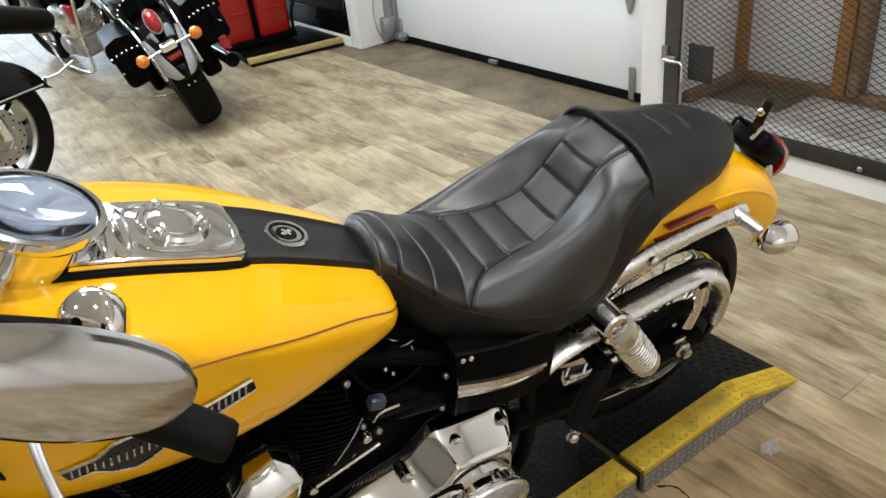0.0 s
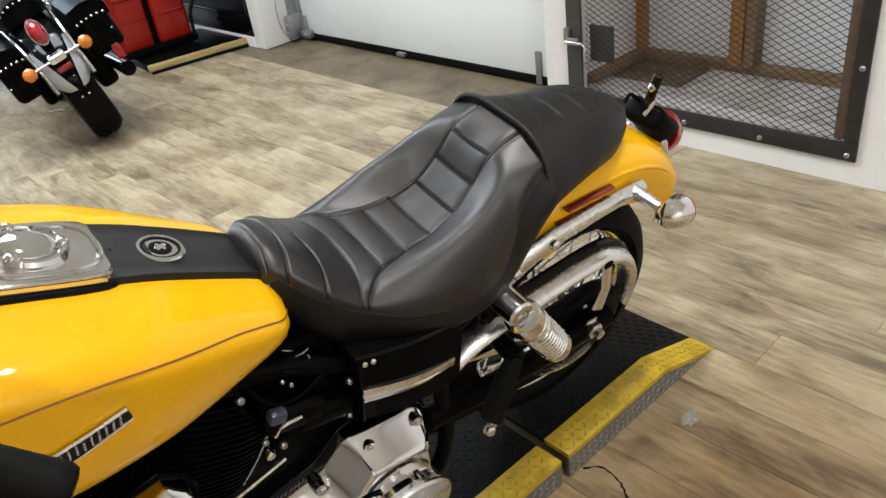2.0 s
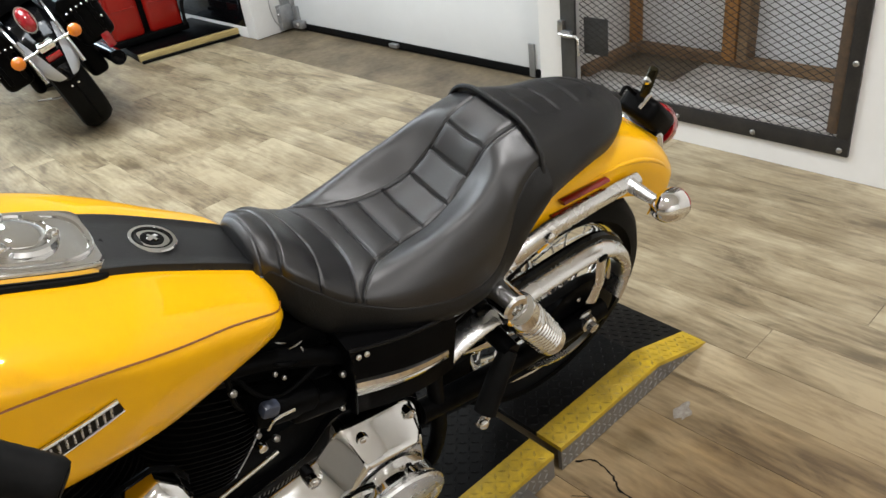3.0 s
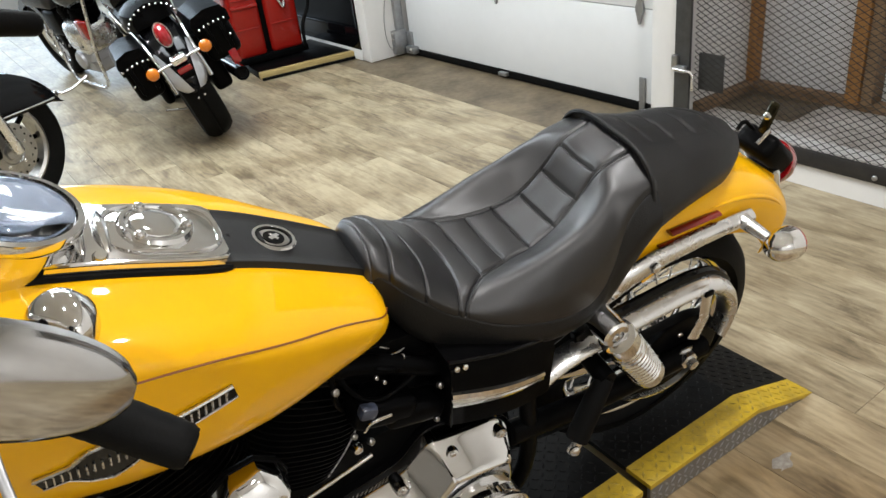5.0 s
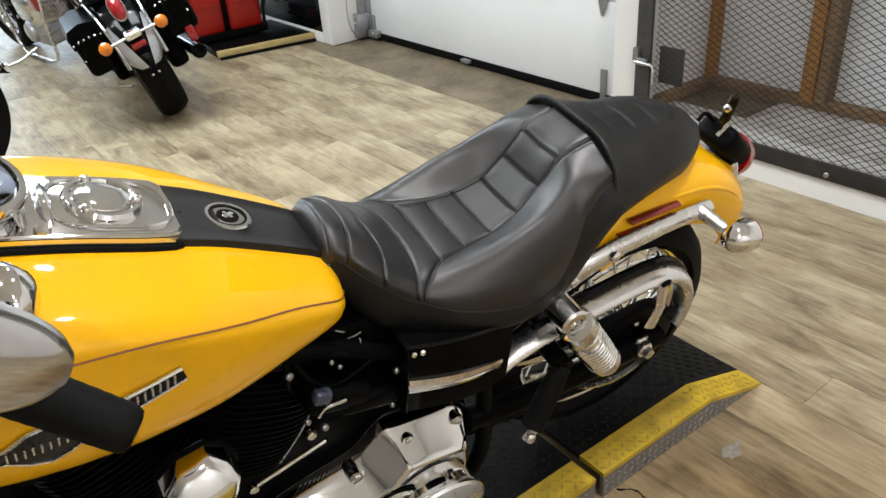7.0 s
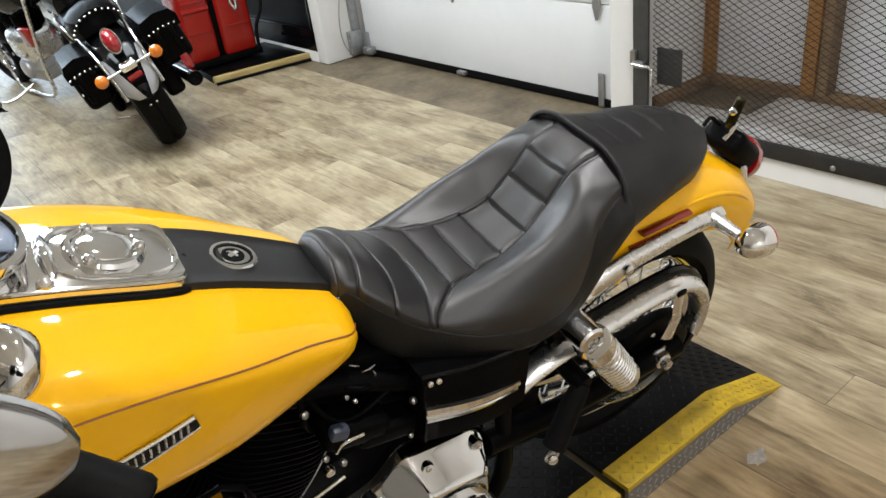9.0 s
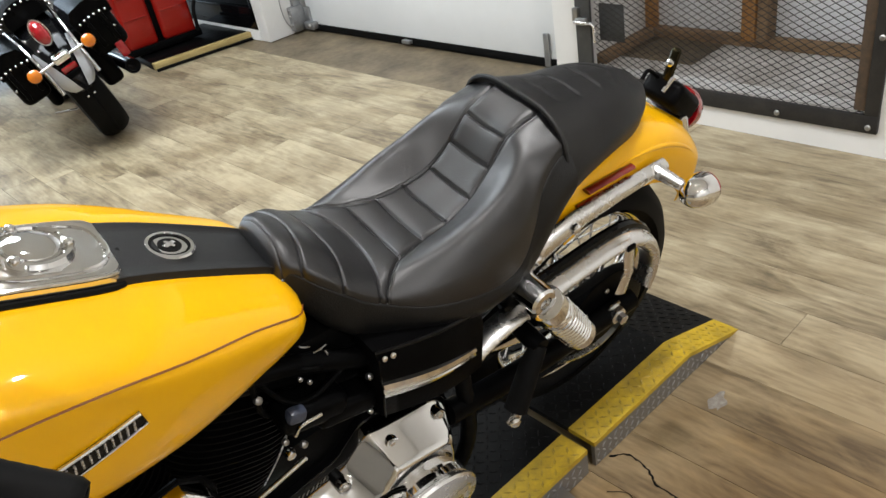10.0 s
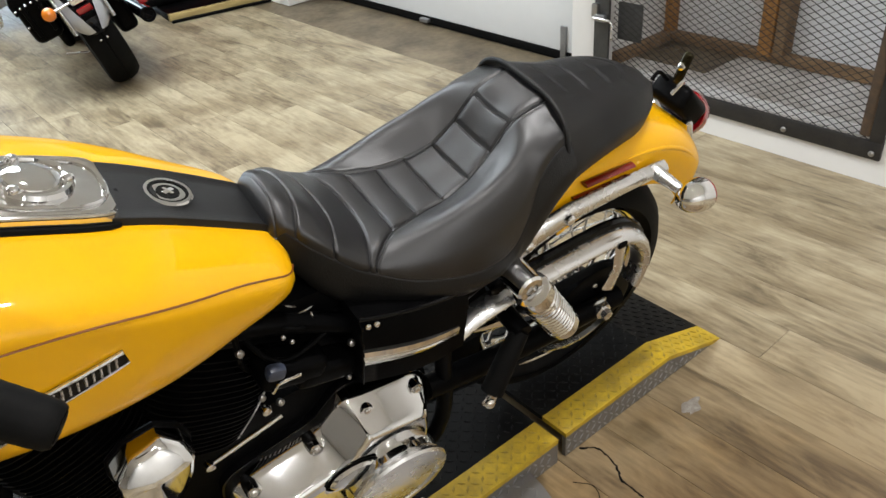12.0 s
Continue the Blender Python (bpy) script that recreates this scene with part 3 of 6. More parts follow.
def tank_z(x, y):
    """The height of the tank's top skin at x and y."""
    t, w, m = (curve_at(TX, table, x) for table in (TTOP, TWIDE, TMID))
    return m + (t - m) * max(0.0, 1 - min(1.0, abs(y) / w) ** 2.2) ** 0.46


def tank_ring(x):
    t, w, m, b = (curve_at(TX, table, x) for table in (TTOP, TWIDE, TMID, TLOW))
    half = []
    full = 0.78 + 0.14 * min(1, max(0, (x + 0.10) / 0.2)) ** 1.5
    for k in range(22):
        a = math.pi / 2 * k / 21
        half.append((w * math.sin(a) ** full, m + (t - m) * math.cos(a) ** full if k < 21 else m))
    for k in range(1, 12):
        s = k / 11
        half.append((w * (1 - 0.20 * s ** 2.2), m - (m - b) * math.sin(math.pi / 2 * s)))
    half += [(w * 0.7, b - 0.002), (w * 0.4, b - 0.003), (0, b - 0.003)]
    return [Vector((x, -y, z)) for y, z in half] + [Vector((x, y, z)) for y, z in half[-2:0:-1]]


def tank_side(x, z, lift=0.002):
    """The point of the tank's left skin at x and z."""
    ring = tank_ring(x)[5:33]
    for a, b in zip(ring, ring[1:]):
        if b.z <= z <= a.z:
            k = (a.z - z) / max(1e-6, a.z - b.z)
            q = a.lerp(b, k)
            return Vector((q.x, q.y - lift, q.z))
    return Vector((x, ring[16].y - lift, z))


tank = part("fuel_tank", skin([tank_ring(x) for x in [-0.56 + 0.682 * k / 60 for k in range(61)]]), YELLOW, bike, "glossy yellow teardrop fuel tank")

# seat
SX = [0.100, 0.104, 0.112, 0.125, 0.150, 0.175, 0.200, 0.232, 0.250, 0.283, 0.334, 0.384, 0.434, 0.473, 0.506, 0.530, 0.560, 0.574]
S_MID = [0.772, 0.796, 0.808, 0.813, 0.803, 0.781, 0.752, 0.727, 0.7185, 0.714, 0.713, 0.717, 0.735, 0.771, 0.812, 0.826, 0.837, 0.840]
S_SEAM_Y = [0.024, 0.025, 0.026, 0.028, 0.032, 0.040, 0.048, 0.060, 0.066, 0.0757, 0.0625, 0.0567, 0.0504, 0.0477, 0.0475, 0.049, 0.051, 0.052]
S_SEAM_Z = [0.771, 0.794, 0.806, 0.811, 0.800, 0.779, 0.750, 0.727, 0.721, 0.7196, 0.7175, 0.7207, 0.7386, 0.7744, 0.8153, 0.828, 0.837, 0.840]
S_BOL_Y = [0.044, 0.045, 0.047, 0.051, 0.060, 0.075, 0.088, 0.100, 0.103, 0.107, 0.112, 0.114, 0.112, 0.107, 0.092, 0.088, 0.086, 0.086]
S_BOL_Z = [0.766, 0.788, 0.799, 0.802, 0.788, 0.766, 0.740, 0.720, 0.718, 0.7225, 0.7345, 0.751, 0.768, 0.788, 0.810, 0.817, 0.824, 0.826]
STX = [0.100, 0.119, 0.132, 0.148, 0.175, 0.200, 0.232, 0.270, 0.304, 0.362, 0.419, 0.460, 0.489, 0.513, 0.549, 0.574]
S_ST_Y = [0.060, 0.067, 0.075, 0.088, 0.105, 0.115, 0.126, 0.142, 0.152, 0.160, 0.160, 0.153, 0.143, 0.130, 0.119, 0.118]
S_ST_Z = [0.757, 0.779, 0.770, 0.755, 0.734, 0.712, 0.694, 0.678, 0.668, 0.655, 0.650, 0.664, 0.707, 0.764, 0.793, 0.799]
LOWX = [0.100, 0.120, 0.149, 0.191, 0.231, 0.273, 0.329, 0.392, 0.453, 0.494, 0.547, 0.576]
S_LOW_Y = [0.055, 0.065, 0.085, 0.105, 0.120, 0.135, 0.147, 0.153, 0.151, 0.145, 0.138, 0.136]
S_LOW_Z = [0.735, 0.715, 0.672, 0.637, 0.619, 0.613, 0.603, 0.601, 0.613, 0.636, 0.700, 0.733]
# cross ribs: place at the middle and how far they sweep forward towards the sides
RIBS = [(0.121, 2.5), (0.152, 3.2), (0.200, 2.3), (0.250, 2.1), (0.2865, 0.6), (0.334, 0.0), (0.384, 0.0), (0.434, 0.0), (0.4735, 0.0), (0.506, 0.0), (0.590, 0.0)]
# the seam leaves the ribbed channel at its front and curls out to the lower stitching
GROOVE_X = [0.226, 0.232, 0.245, 0.262, 0.283] + SX[10:]
GROOVE_Y = [0.127, 0.118, 0.105, 0.090, 0.0757] + S_SEAM_Y[10:]


def seat_section(x, n=132):
    """The left half of the seat's section at x, from the middle over bolster and stitching to the lower edge."""
    c = curve_at
    by, bz, sy, sz = c(SX, S_BOL_Y, x), c(SX, S_BOL_Z, x), c(STX, S_ST_Y, x), c(STX, S_ST_Z, x)
    ly, lz = c(LOWX, S_LOW_Y, x), c(LOWX, S_LOW_Z, x)
    pts = [(0, c(SX, S_MID, x)), (c(SX, S_SEAM_Y, x), c(SX, S_SEAM_Z, x)), (by, bz), (by + 0.76 * (sy - by), sz + 0.56 * (bz - sz)), (sy, sz), (max(sy, ly) + 0.004, 0.5 * (sz + lz)), (ly, lz)]
    pts = [(-pts[1][0], pts[1][1])] + pts + [(ly - 0.03, lz - 0.008)]
    p = [Vector((0, y, z)) for y, z in pts]
    out, spans = [], len(p) - 3
    for k in range(n + 1):
        t = k * spans / n
        i = min(int(t), spans - 1)
        t -= i
        a, b, c, d = p[i:i + 4]
        v = 0.5 * ((2 * b) + (c - a) * t + (2 * a - 5 * b + 4 * c - d) * t * t + (3 * b - a - 3 * c + d) * t ** 3)
        out.append((v.y, v.z, i + t))
    return out


def dent(d, width):
    return math.exp(-(d / width) ** 2)


rings, skirts = [], ([], [])
for x in [0.100 + 0.474 * k / 460 for k in range(461)]:
    seam = curve_at(GROOVE_X, GROOVE_Y, x) if x > GROOVE_X[0] else 1.0
    half = []
    section = seat_section(x)
    for i, (y, z, q) in enumerate(section):
        (ya, za, _), (yb, zb, _) = section[max(i - 1, 0)], section[min(i + 1, len(section) - 1)]
        run = math.hypot(yb - ya, zb - za) or 1.0
        ny, nz = (za - zb) / run, (yb - ya) / run
        drop = 0.0
        if q < 4.0 and y < seam:
            lines = [x0 - sweep * y * y for x0, sweep in RIBS]
            for k, xr in enumerate(lines):
                drop += (0.0016 if k == 0 else 0.0030) * dent(x - xr, 0.0014 if k == 0 else 0.0022)
            for k in range(1, len(lines) - 1):
                if lines[k] < x < lines[k + 1]:
                    edge = min(1.0, (seam - y) / 0.012) if seam < 1 else min(1.0, (4.0 - q) / 0.7)
                    drop -= 0.0026 * math.sin(math.pi * (x - lines[k]) / (lines[k + 1] - lines[k])) ** 0.7 * max(0.0, edge)
        if x > GROOVE_X[0] and q < 3.95:
            drop += 0.0034 * dent(y - seam, 0.0022) + 0.0012 * dent(y - seam - 0.0065, 0.0013)
        drop += 0.0012 * dent(q - 4.0, 0.045) + 0.0004 * dent(q - 3.84, 0.03)
        half.append(Vector((x, -(y - ny * drop), z - nz * drop)))
    right = [Vector((v.x, -v.y, v.z)) for v in half]
    cut = next(i for i, (y, z, q) in enumerate(section) if q >= 4.0)
    rings.append(right[:cut + 1][::-1] + half[1:cut + 1])
    skirts[0].append(half[cut:])
    skirts[1].append(right[cut:])
seat = part("seat", skin(rings, closed=False), LEATHER, bike, "black leather rider seat with stitched cross ribs")
for rows in skirts:
    part("skirt", skin(rows, closed=False), SKIRT, seat, "dark lower panel of the seat")


def seat_top(x, y):
    """The height of the seat's upper skin."""
    section = seat_section(x)
    return next((za + (zb - za) * (y - ya) / max(1e-6, yb - ya) for (ya, za, _), (yb, zb, _) in zip(section, section[1:]) if ya <= y <= yb), section[-1][1])


for side in (-1, 1):
    for gap in (0.0043, -0.0040):
        line = [Vector((x, side * (curve_at(GROOVE_X, GROOVE_Y, x) + gap), seat_top(x, curve_at(GROOVE_X, GROOVE_Y, x) + gap) - 0.0001)) for x in [0.245 + 0.315 * k / 70 for k in range(71)]]
        part("stitching", tube(line, [0.0007 if k % 2 else 0.0004 for k in range(71)], 5), SKIRT, seat)
nose = [Vector((0.101 + 2.0 * y * y, y, 0.772 - 2.4 * y * y)) for y in [-0.062 + 0.124 * k / 24 for k in range(25)]]
part("seat_nose", tube(nose, 0.010, 12), LEATHER, seat, "rolled front edge of the seat")

# pillion
PX = [0.566, 0.60, 0.66, 0.72, 0.77, 0.81, 0.835, 0.852, 0.860]
P_TOP = [0.851, 0.841, 0.829, 0.825, 0.816, 0.801, 0.786, 0.770, 0.752]
P_WIDE = [0.134, 0.126, 0.113, 0.101, 0.087, 0.067, 0.048, 0.026, 0.010]
P_LOW = [0.730, 0.743, 0.751, 0.755, 0.752, 0.751, 0.750, 0.748, 0.746]
rings = []
for k in range(90):
    x = 0.566 + 0.294 * k / 89
    t, w, b = (curve_at(PX, table, x) for table in (P_TOP, P_WIDE, P_LOW))
    f = max(0.0, 1 - (x - 0.566) / 0.10)
    line = smooth_line([(x, 0, t), (x, (0.42 + 0.06 * f) * w, t - 0.006 + 0.002 * f), (x, (0.74 + 0.06 * f) * w, t - (0.28 - 0.03 * f) * (t - b)), (x, (0.93 + 0.02 * f) * w, b + 0.32 * (t - b)), (x, w, b), (x, w * 0.93, b - 0.03)], 40)
    half = []
    for v in line:
        drop = sum(0.0032 * dent(x - x0, 0.0026) for x0 in (0.617, 0.667, 0.716) if abs(v.y) < 0.042)
        drop += 0.0032 * dent(math.hypot((x - 0.735) * 1.1, v.y) - 0.040, 0.0026) if x > 0.745 else 0
        drop += 0.0012 * dent(v.y - 0.043, 0.002) if 0.59 < x < 0.76 else 0
        half.append(Vector((x, -v.y, v.z - drop)))
    rings.append([Vector((v.x, -v.y, v.z)) for v in half][::-1] + half[1:])
pillion = part("pillion", skin(rings, closed=False), VINYL, bike, "matt black passenger pad with pressed ribs")
t, w, b = P_TOP[0], P_WIDE[0], P_LOW[0]
bm = bmesh.new()
bmesh.ops.triangulate(bm, faces=[bm.faces.new([bm.verts.new((0.568, v.y * 0.985, v.z - 0.002)) for v in rings[0]])])
part("front_panel", bm, SKIRT, pillion, smooth=False)
rim = smooth_line([(0.566, side * w * f, z) for side, f, z in ((-1, 1.0, b), (-1, 0.95, b + 0.32 * (t - b)), (-1, 0.80, t - 0.25 * (t - b)), (-1, 0.48, t - 0.004), (1, 0.0, t), (1, 0.48, t - 0.004), (1, 0.80, t - 0.25 * (t - b)), (1, 0.95, b + 0.32 * (t - b)), (1, 1.0, b))], 60)
part("welt", tube(rim, 0.0042, 8), VINYL, pillion, "raised black welt at the front of the pad")


# tank trim
stripe = []
for k in range(70):
    x = -0.46 + 0.575 * k / 69
    stripe.append(tank_side(x, curve_at(STRIPE_X, STRIPE_Z, x), 0.0004))
part("pinstripe", tube(stripe, 0.0014, 6), PINSTRIPE, tank, "thin brown pinstripe")
EMB_TOP = [(-0.345, 0.774), (-0.305, 0.784), (-0.283, 0.800), (-0.262, 0.805), (-0.238, 0.796), (-0.12, 0.818)]
EMB_LOW = [(-0.117, 0.798), (-0.222, 0.769), (-0.248, 0.750), (-0.270, 0.739), (-0.292, 0.745), (-0.312, 0.759), (-0.340, 0.754)]


def on_tank(outline, lift):
    return [tank_side(x, z, lift) for x, z in outline]


def plate_on_tank(name, outline, low, high, material, parent, label=""):
    bm = bmesh.new()
    a, b = [bm.verts.new(p) for p in on_tank(outline, low)], [bm.verts.new(p) for p in on_tank(outline, high)]
    n = len(a)
    for i in range(n):
        bm.faces.new((a[i], a[(i + 1) % n], b[(i + 1) % n], b[i]))
    bmesh.ops.triangulate(bm, faces=[bm.faces.new(b)])
    return part(name, bm, material, parent, label, smooth=False)


def dense(line, n):
    out = []
    for p, q in zip(line, line[1:]):
        out += [(p[0] + (q[0] - p[0]) * k / n, p[1] + (q[1] - p[1]) * k / n) for k in range(n)]
    return out + [line[-1]]


emblem = plate_on_tank("emblem", dense(EMB_TOP, 4) + dense(EMB_LOW, 4), -0.002, 0.0035, GLOSS_BLACK, tank, "black tank emblem with silver rim and bars")
part("rim", tube(on_tank(dense(EMB_TOP, 5), 0.0042), 0.0026, 6), DULL_CHROME, emblem)
part("rim", tube(on_tank(dense(EMB_LOW, 5), 0.004), 0.0014, 6), DULL_CHROME, emblem)
for k in range(25):
    x0 = -0.334 + 0.0085 * k
    zt, zl = np.interp(x0, [p[0] for p in EMB_TOP], [p[1] for p in EMB_TOP]), np.interp(x0, [p[0] for p in EMB_LOW[::-1]], [p[1] for p in EMB_LOW[::-1]])
    mid, h = (zt + zl) / 2, min(0.0075, (zt - zl) * 0.33)
    part("bar", tube(on_tank([(x0 - 0.001, mid - h), (x0 + 0.001, mid + h)], 0.0042), 0.0015, 5), DULL_CHROME, emblem)

rings = []
for k in range(30):
    x = -0.085 + 0.198 * k / 29
    t = curve_at(TX, TTOP, x)
    w = 0.061 - 0.012 * k / 29
    rings.append([Vector((x, y, t + (0.007 if abs(y) < w * 0.93 else 0.009) - 0.55 * max(0, abs(y) - 0.02) ** 2 - (0.012 if abs(y) > w * 1.02 else 0))) for y in [w * s for s in (-1.04, -1.0, -0.95, -0.9, -0.6, -0.3, 0, 0.3, 0.6, 0.9, 0.95, 1.0, 1.04)]])
strap = part("tank_strap", skin(rings, closed=False), VINYL, bike, "black leather strap along the tank")
BADGE = aim((0.0, 0, curve_at(TX, TTOP, 0) + 0.007), (0.38, 0, 1))
badge = part("badge", lathe([(0.031, 0), (0.031, 0.002), (0.029, 0.004), (0.025, 0.004), (0.0245, 0.0022), (0.002, 0.0022)], BADGE, 40), CHROME, strap, "round chrome badge with dark ring")
part("ring", lathe([(0.0245, 0.0022), (0.0245, 0.0034), (0.0215, 0.0034), (0.0215, 0.0022)], BADGE, 40, caps=False), GLOSS_BLACK, badge)
part("centre", lathe([(0.0145, 0.0022), (0.0145, 0.0030), (0.001, 0.0030)], BADGE, 32), GLOSS_BLACK, badge)
part("bar", block((0.016, 0.005, 0.004), (0, 0, 0.003), 0.001, bm=None), CHROME, badge).matrix_local = BADGE @ pose(0, 0, 0, 0, 0, 35)
part("bar", block((0.007, 0.018, 0.004), (0, 0, 0.0028), 0.001), CHROME, badge).matrix_local = BADGE @ pose(0, 0, 0, 0, 0, 35)

# console
CON_X = [-0.335, -0.30, -0.20, -0.12, -0.085, -0.072, -0.066]
CON_W = [0.050, 0.056, 0.062, 0.064, 0.062, 0.058, 0.048]


def console_top(x, y):
    return curve_at(TX, TTOP, x) + 0.017 + 0.005 * math.exp(-((x + 0.135) / 0.06) ** 2) * max(0, 1 - (y / 0.055) ** 2) - 1.1 * max(0, abs(y) - 0.03) ** 2


rings = []
for k in range(48):
    x = -0.335 + 0.269 * k / 47
    w = curve_at(CON_X, CON_W, x)
    low = tank_z(x, w) - 0.004
    ys = [w * s for s in (-1, -0.985, -0.93, -0.8, -0.6, -0.4, -0.2, 0, 0.2, 0.4, 0.6, 0.8, 0.93, 0.985, 1)]
    ring = [Vector((x, y, console_top(x, y) - (0.004 if abs(y) > 0.975 * w else 0))) for y in ys]
    rings.append([Vector((x, -w * 1.03, low))] + ring + [Vector((x, w * 1.03, low))])
console = part("tank_console", skin(rings), CHROME, bike, "chrome tank console with filler cap")
gasket = [Vector((x, -curve_at(CON_X, CON_W, x) * 1.06, tank_z(x, curve_at(CON_X, CON_W, x)) + 0.002)) for x in [-0.335 + 0.262 * k / 30 for k in range(31)]]
gasket += [Vector((-0.062, -0.045, tank_z(-0.062, 0.045) + 0.002)), Vector((-0.058, 0, tank_z(-0.06, 0) + 0.002))]
for side in (1, -1):
    part("gasket", tube([Vector((v.x, v.y * side, v.z)) for v in gasket], 0.0045, 6), RUBBER, console)
lip = [Vector((x, -curve_at(CON_X, CON_W, x) * 0.98, console_top(x, curve_at(CON_X, CON_W, x)) - 0.001)) for x in [-0.33 + 0.258 * k / 30 for k in range(31)]]
part("lip", tube(lip, 0.003, 8), CHROME, console)
CAP = aim((-0.137, 0, console_top(-0.137, 0) - 0.001), (0.36, 0, 1))
cap = part("filler_cap", lathe([(0.043, -0.004), (0.044, 0.002), (0.041, 0.007), (0.036, 0.007), (0.034, 0.003), (0.031, 0.002), (0.029, 0.006), (0.024, 0.008), (0.012, 0.0085), (0.001, 0.0085)], CAP, 40), CHROME, console, "round chrome filler cap in a ring")
for a in (20, 140, 260):
    c, s = math.cos(radians(a)), math.sin(radians(a))
    part("lug", lathe([(0.007, 0), (0.007, 0.007), (0.005, 0.010), (0.002, 0.011)], CAP @ Matrix.Translation((0.036 * c, 0.036 * s, 0.001)), 14), CHROME, cap)
for x0 in (-0.196, -0.222):
    line = [Vector((x0 + 0.4 * y * y, y, console_top(x0, y) + 0.002 - 3 * y * y)) for y in [-0.048 + 0.096 * k / 16 for k in range(17)]]
    part("ridge", tube(line, [0.003 + 0.006 * math.sin(math.pi * k / 16) for k in range(17)], 12), CHROME, console)
pocket = [(-0.130 + 0.062 * math.copysign(abs(math.cos(a)) ** 0.6, math.cos(a)), 0.050 * math.copysign(abs(math.sin(a)) ** 0.7, math.sin(a))) for a in [2 * math.pi * i / 48 for i in range(49)]]
part("pocket_rim", tube([(x, y, console_top(x, y) + 0.001) for x, y in pocket], 0.0034, 8), CHROME, console)
for x0, y0 in ((-0.205, -0.052), (-0.262, -0.050)):
    ring_bolt(console, (x0, y0, console_top(x0, y0) - 0.003), (0.2, -0.3, 1), 0.009, 0.010)

# instrument and bars
DIAL = aim((-0.302, 0.0, 0.941), (0.42, -0.02, 0.91))
dial = part("speedometer", lathe([(0.045, -0.075), (0.060, -0.065), (0.066, -0.03), (0.067, 0.03), (0.068, 0.052), (0.074, 0.056), (0.077, 0.064), (0.075, 0.072), (0.068, 0.073), (0.066, 0.066)], DIAL, 48, caps=False), CHROME, bike, "chrome cup speedometer with domed glass")
part("dial_face", lathe([(0.067, 0.058), (0.02, 0.058), (0.001, 0.058)], DIAL, 48), DIAL_BLUE, dial, "dial face coloured with the blue reflection of its glass")
part("lens", lathe([(0.068, 0.066), (0.060, 0.074), (0.045, 0.080), (0.025, 0.0835), (0.001, 0.085)], DIAL, 48), GLASS, dial, "domed clear glass").visible_shadow = False
BAR = [(-0.325, 0.0, 0.955), (-0.340, -0.10, 0.975), (-0.350, -0.20, 1.055), (-0.335, -0.285, 1.098), (-0.275, -0.349, 1.078), (-0.187, -0.415, 1.030)]
bar_line = smooth_line(BAR, 50)
part("handlebar", tube([Vector((v.x, -v.y, v.z)) for v in bar_line[::-1]] + bar_line[1:], 0.0125, 14), CHROME, bike, "chrome handlebar")
for side in (1, -1):
    a, b = Vector((-0.272, -0.351 * side, 1.077)), Vector((-0.184, -0.417 * side, 1.028))
    line = [a.lerp(b, k / 24) for k in range(25)]
    rad = [0.0205 - 0.0028 * k / 22 + (0.0003 if k % 2 else 0) for k in range(23)] + [0.0175, 0.015]
    grip = part("grip", tube(line, rad, 20), RUBBER, bike, "black rubber handlebar grip")
    ring_bolt(grip, b, b - a, 0.012, 0.0015, BLACK, "end_cap")
    part("switch_housing", block((0.05, 0.05, 0.045), (-0.302, -0.322 * side, 1.090), 0.012, pose(0, 0, 0, 0, 0, -45 * side), 3), BLACK, bike)
    part("riser", tube([(-0.318, -0.045 * side, 0.955), (-0.335, -0.045 * side, 0.88)], 0.018, 16), CHROME, bike)
# mirror on the left bar
MIRROR = Matrix.Translation((-0.270, -0.478, 1.222)) @ pose(0, 0, 0, 0, 40, 4) @ pose(0, 0, 0, -14, 0, 0)
rings = []
for k in range(25):
    s = k / 24
    h = 0.032 * max(0.02, math.sin(math.pi * (0.02 + 0.96 * s) ** 0.8)) ** 0.5
    cx = 0.085 * (1 - 2 * s)
    rings.append([Vector((0, 0, 0)) + Vector((cx, 0.024 * math.cos(2 * math.pi * j / 24) * (1.0 if math.cos(2 * math.pi * j / 24) < 0 else 0.2) * (h / 0.032), h * math.sin(2 * math.pi * j / 24))) for j in range(24)])
mirror = part("mirror", skin(rings), DARK_CHROME, bike, "chrome teardrop mirror housing")
mirror.matrix_local = MIRROR
part("mirror_stem", tube(smooth_line([(-0.315, -0.32, 1.105), (-0.325, -0.34, 1.125), (-0.318, -0.40, 1.165), (-0.292, -0.455, 1.205)], 16), 0.006, 10), CHROME, bike)
lever = smooth_line([(-0.318, -0.26, 1.000), (-0.322, -0.31, 0.985), (-0.314, -0.38, 0.953), (-0.302, -0.45, 0.943)], 24)
part("clutch_lever", tube(lever, [0.0065 - 0.002 * math.sin(math.pi * k / 23) + (0.003 if k > 21 else 0) for k in range(24)], 10, flat=0.7), GALVANISED, bike, "polished clutch lever")
cable = smooth_line([(-0.312, -0.27, 1.02), (-0.37, -0.23, 0.95), (-0.40, -0.16, 0.80), (-0.33, -0.12, 0.66)], 24)
part("clutch_cable", tube(cable, 0.0045, 8), RUBBER, bike)


def signal(parent, place, way, size, lens):
    """A bullet turn signal: chrome shell, coloured lens behind."""
    m = aim(place, way)
    shell = part("turn_signal", lathe([(0.002, -size * 1.15), (size * 0.45, -size * 1.02), (size * 0.78, -size * 0.6), (size * 0.97, 0), (size, size * 0.5), (size * 0.98, size * 0.72)], m, 28), CHROME, parent, "chrome bullet turn signal")
    part("lens", lathe([(size * 0.96, size * 0.70), (size * 0.92, size * 0.9), (size * 0.6, size * 1.08), (0.001, size * 1.14)], m, 28), lens, shell, "coloured signal lens")
    return shell


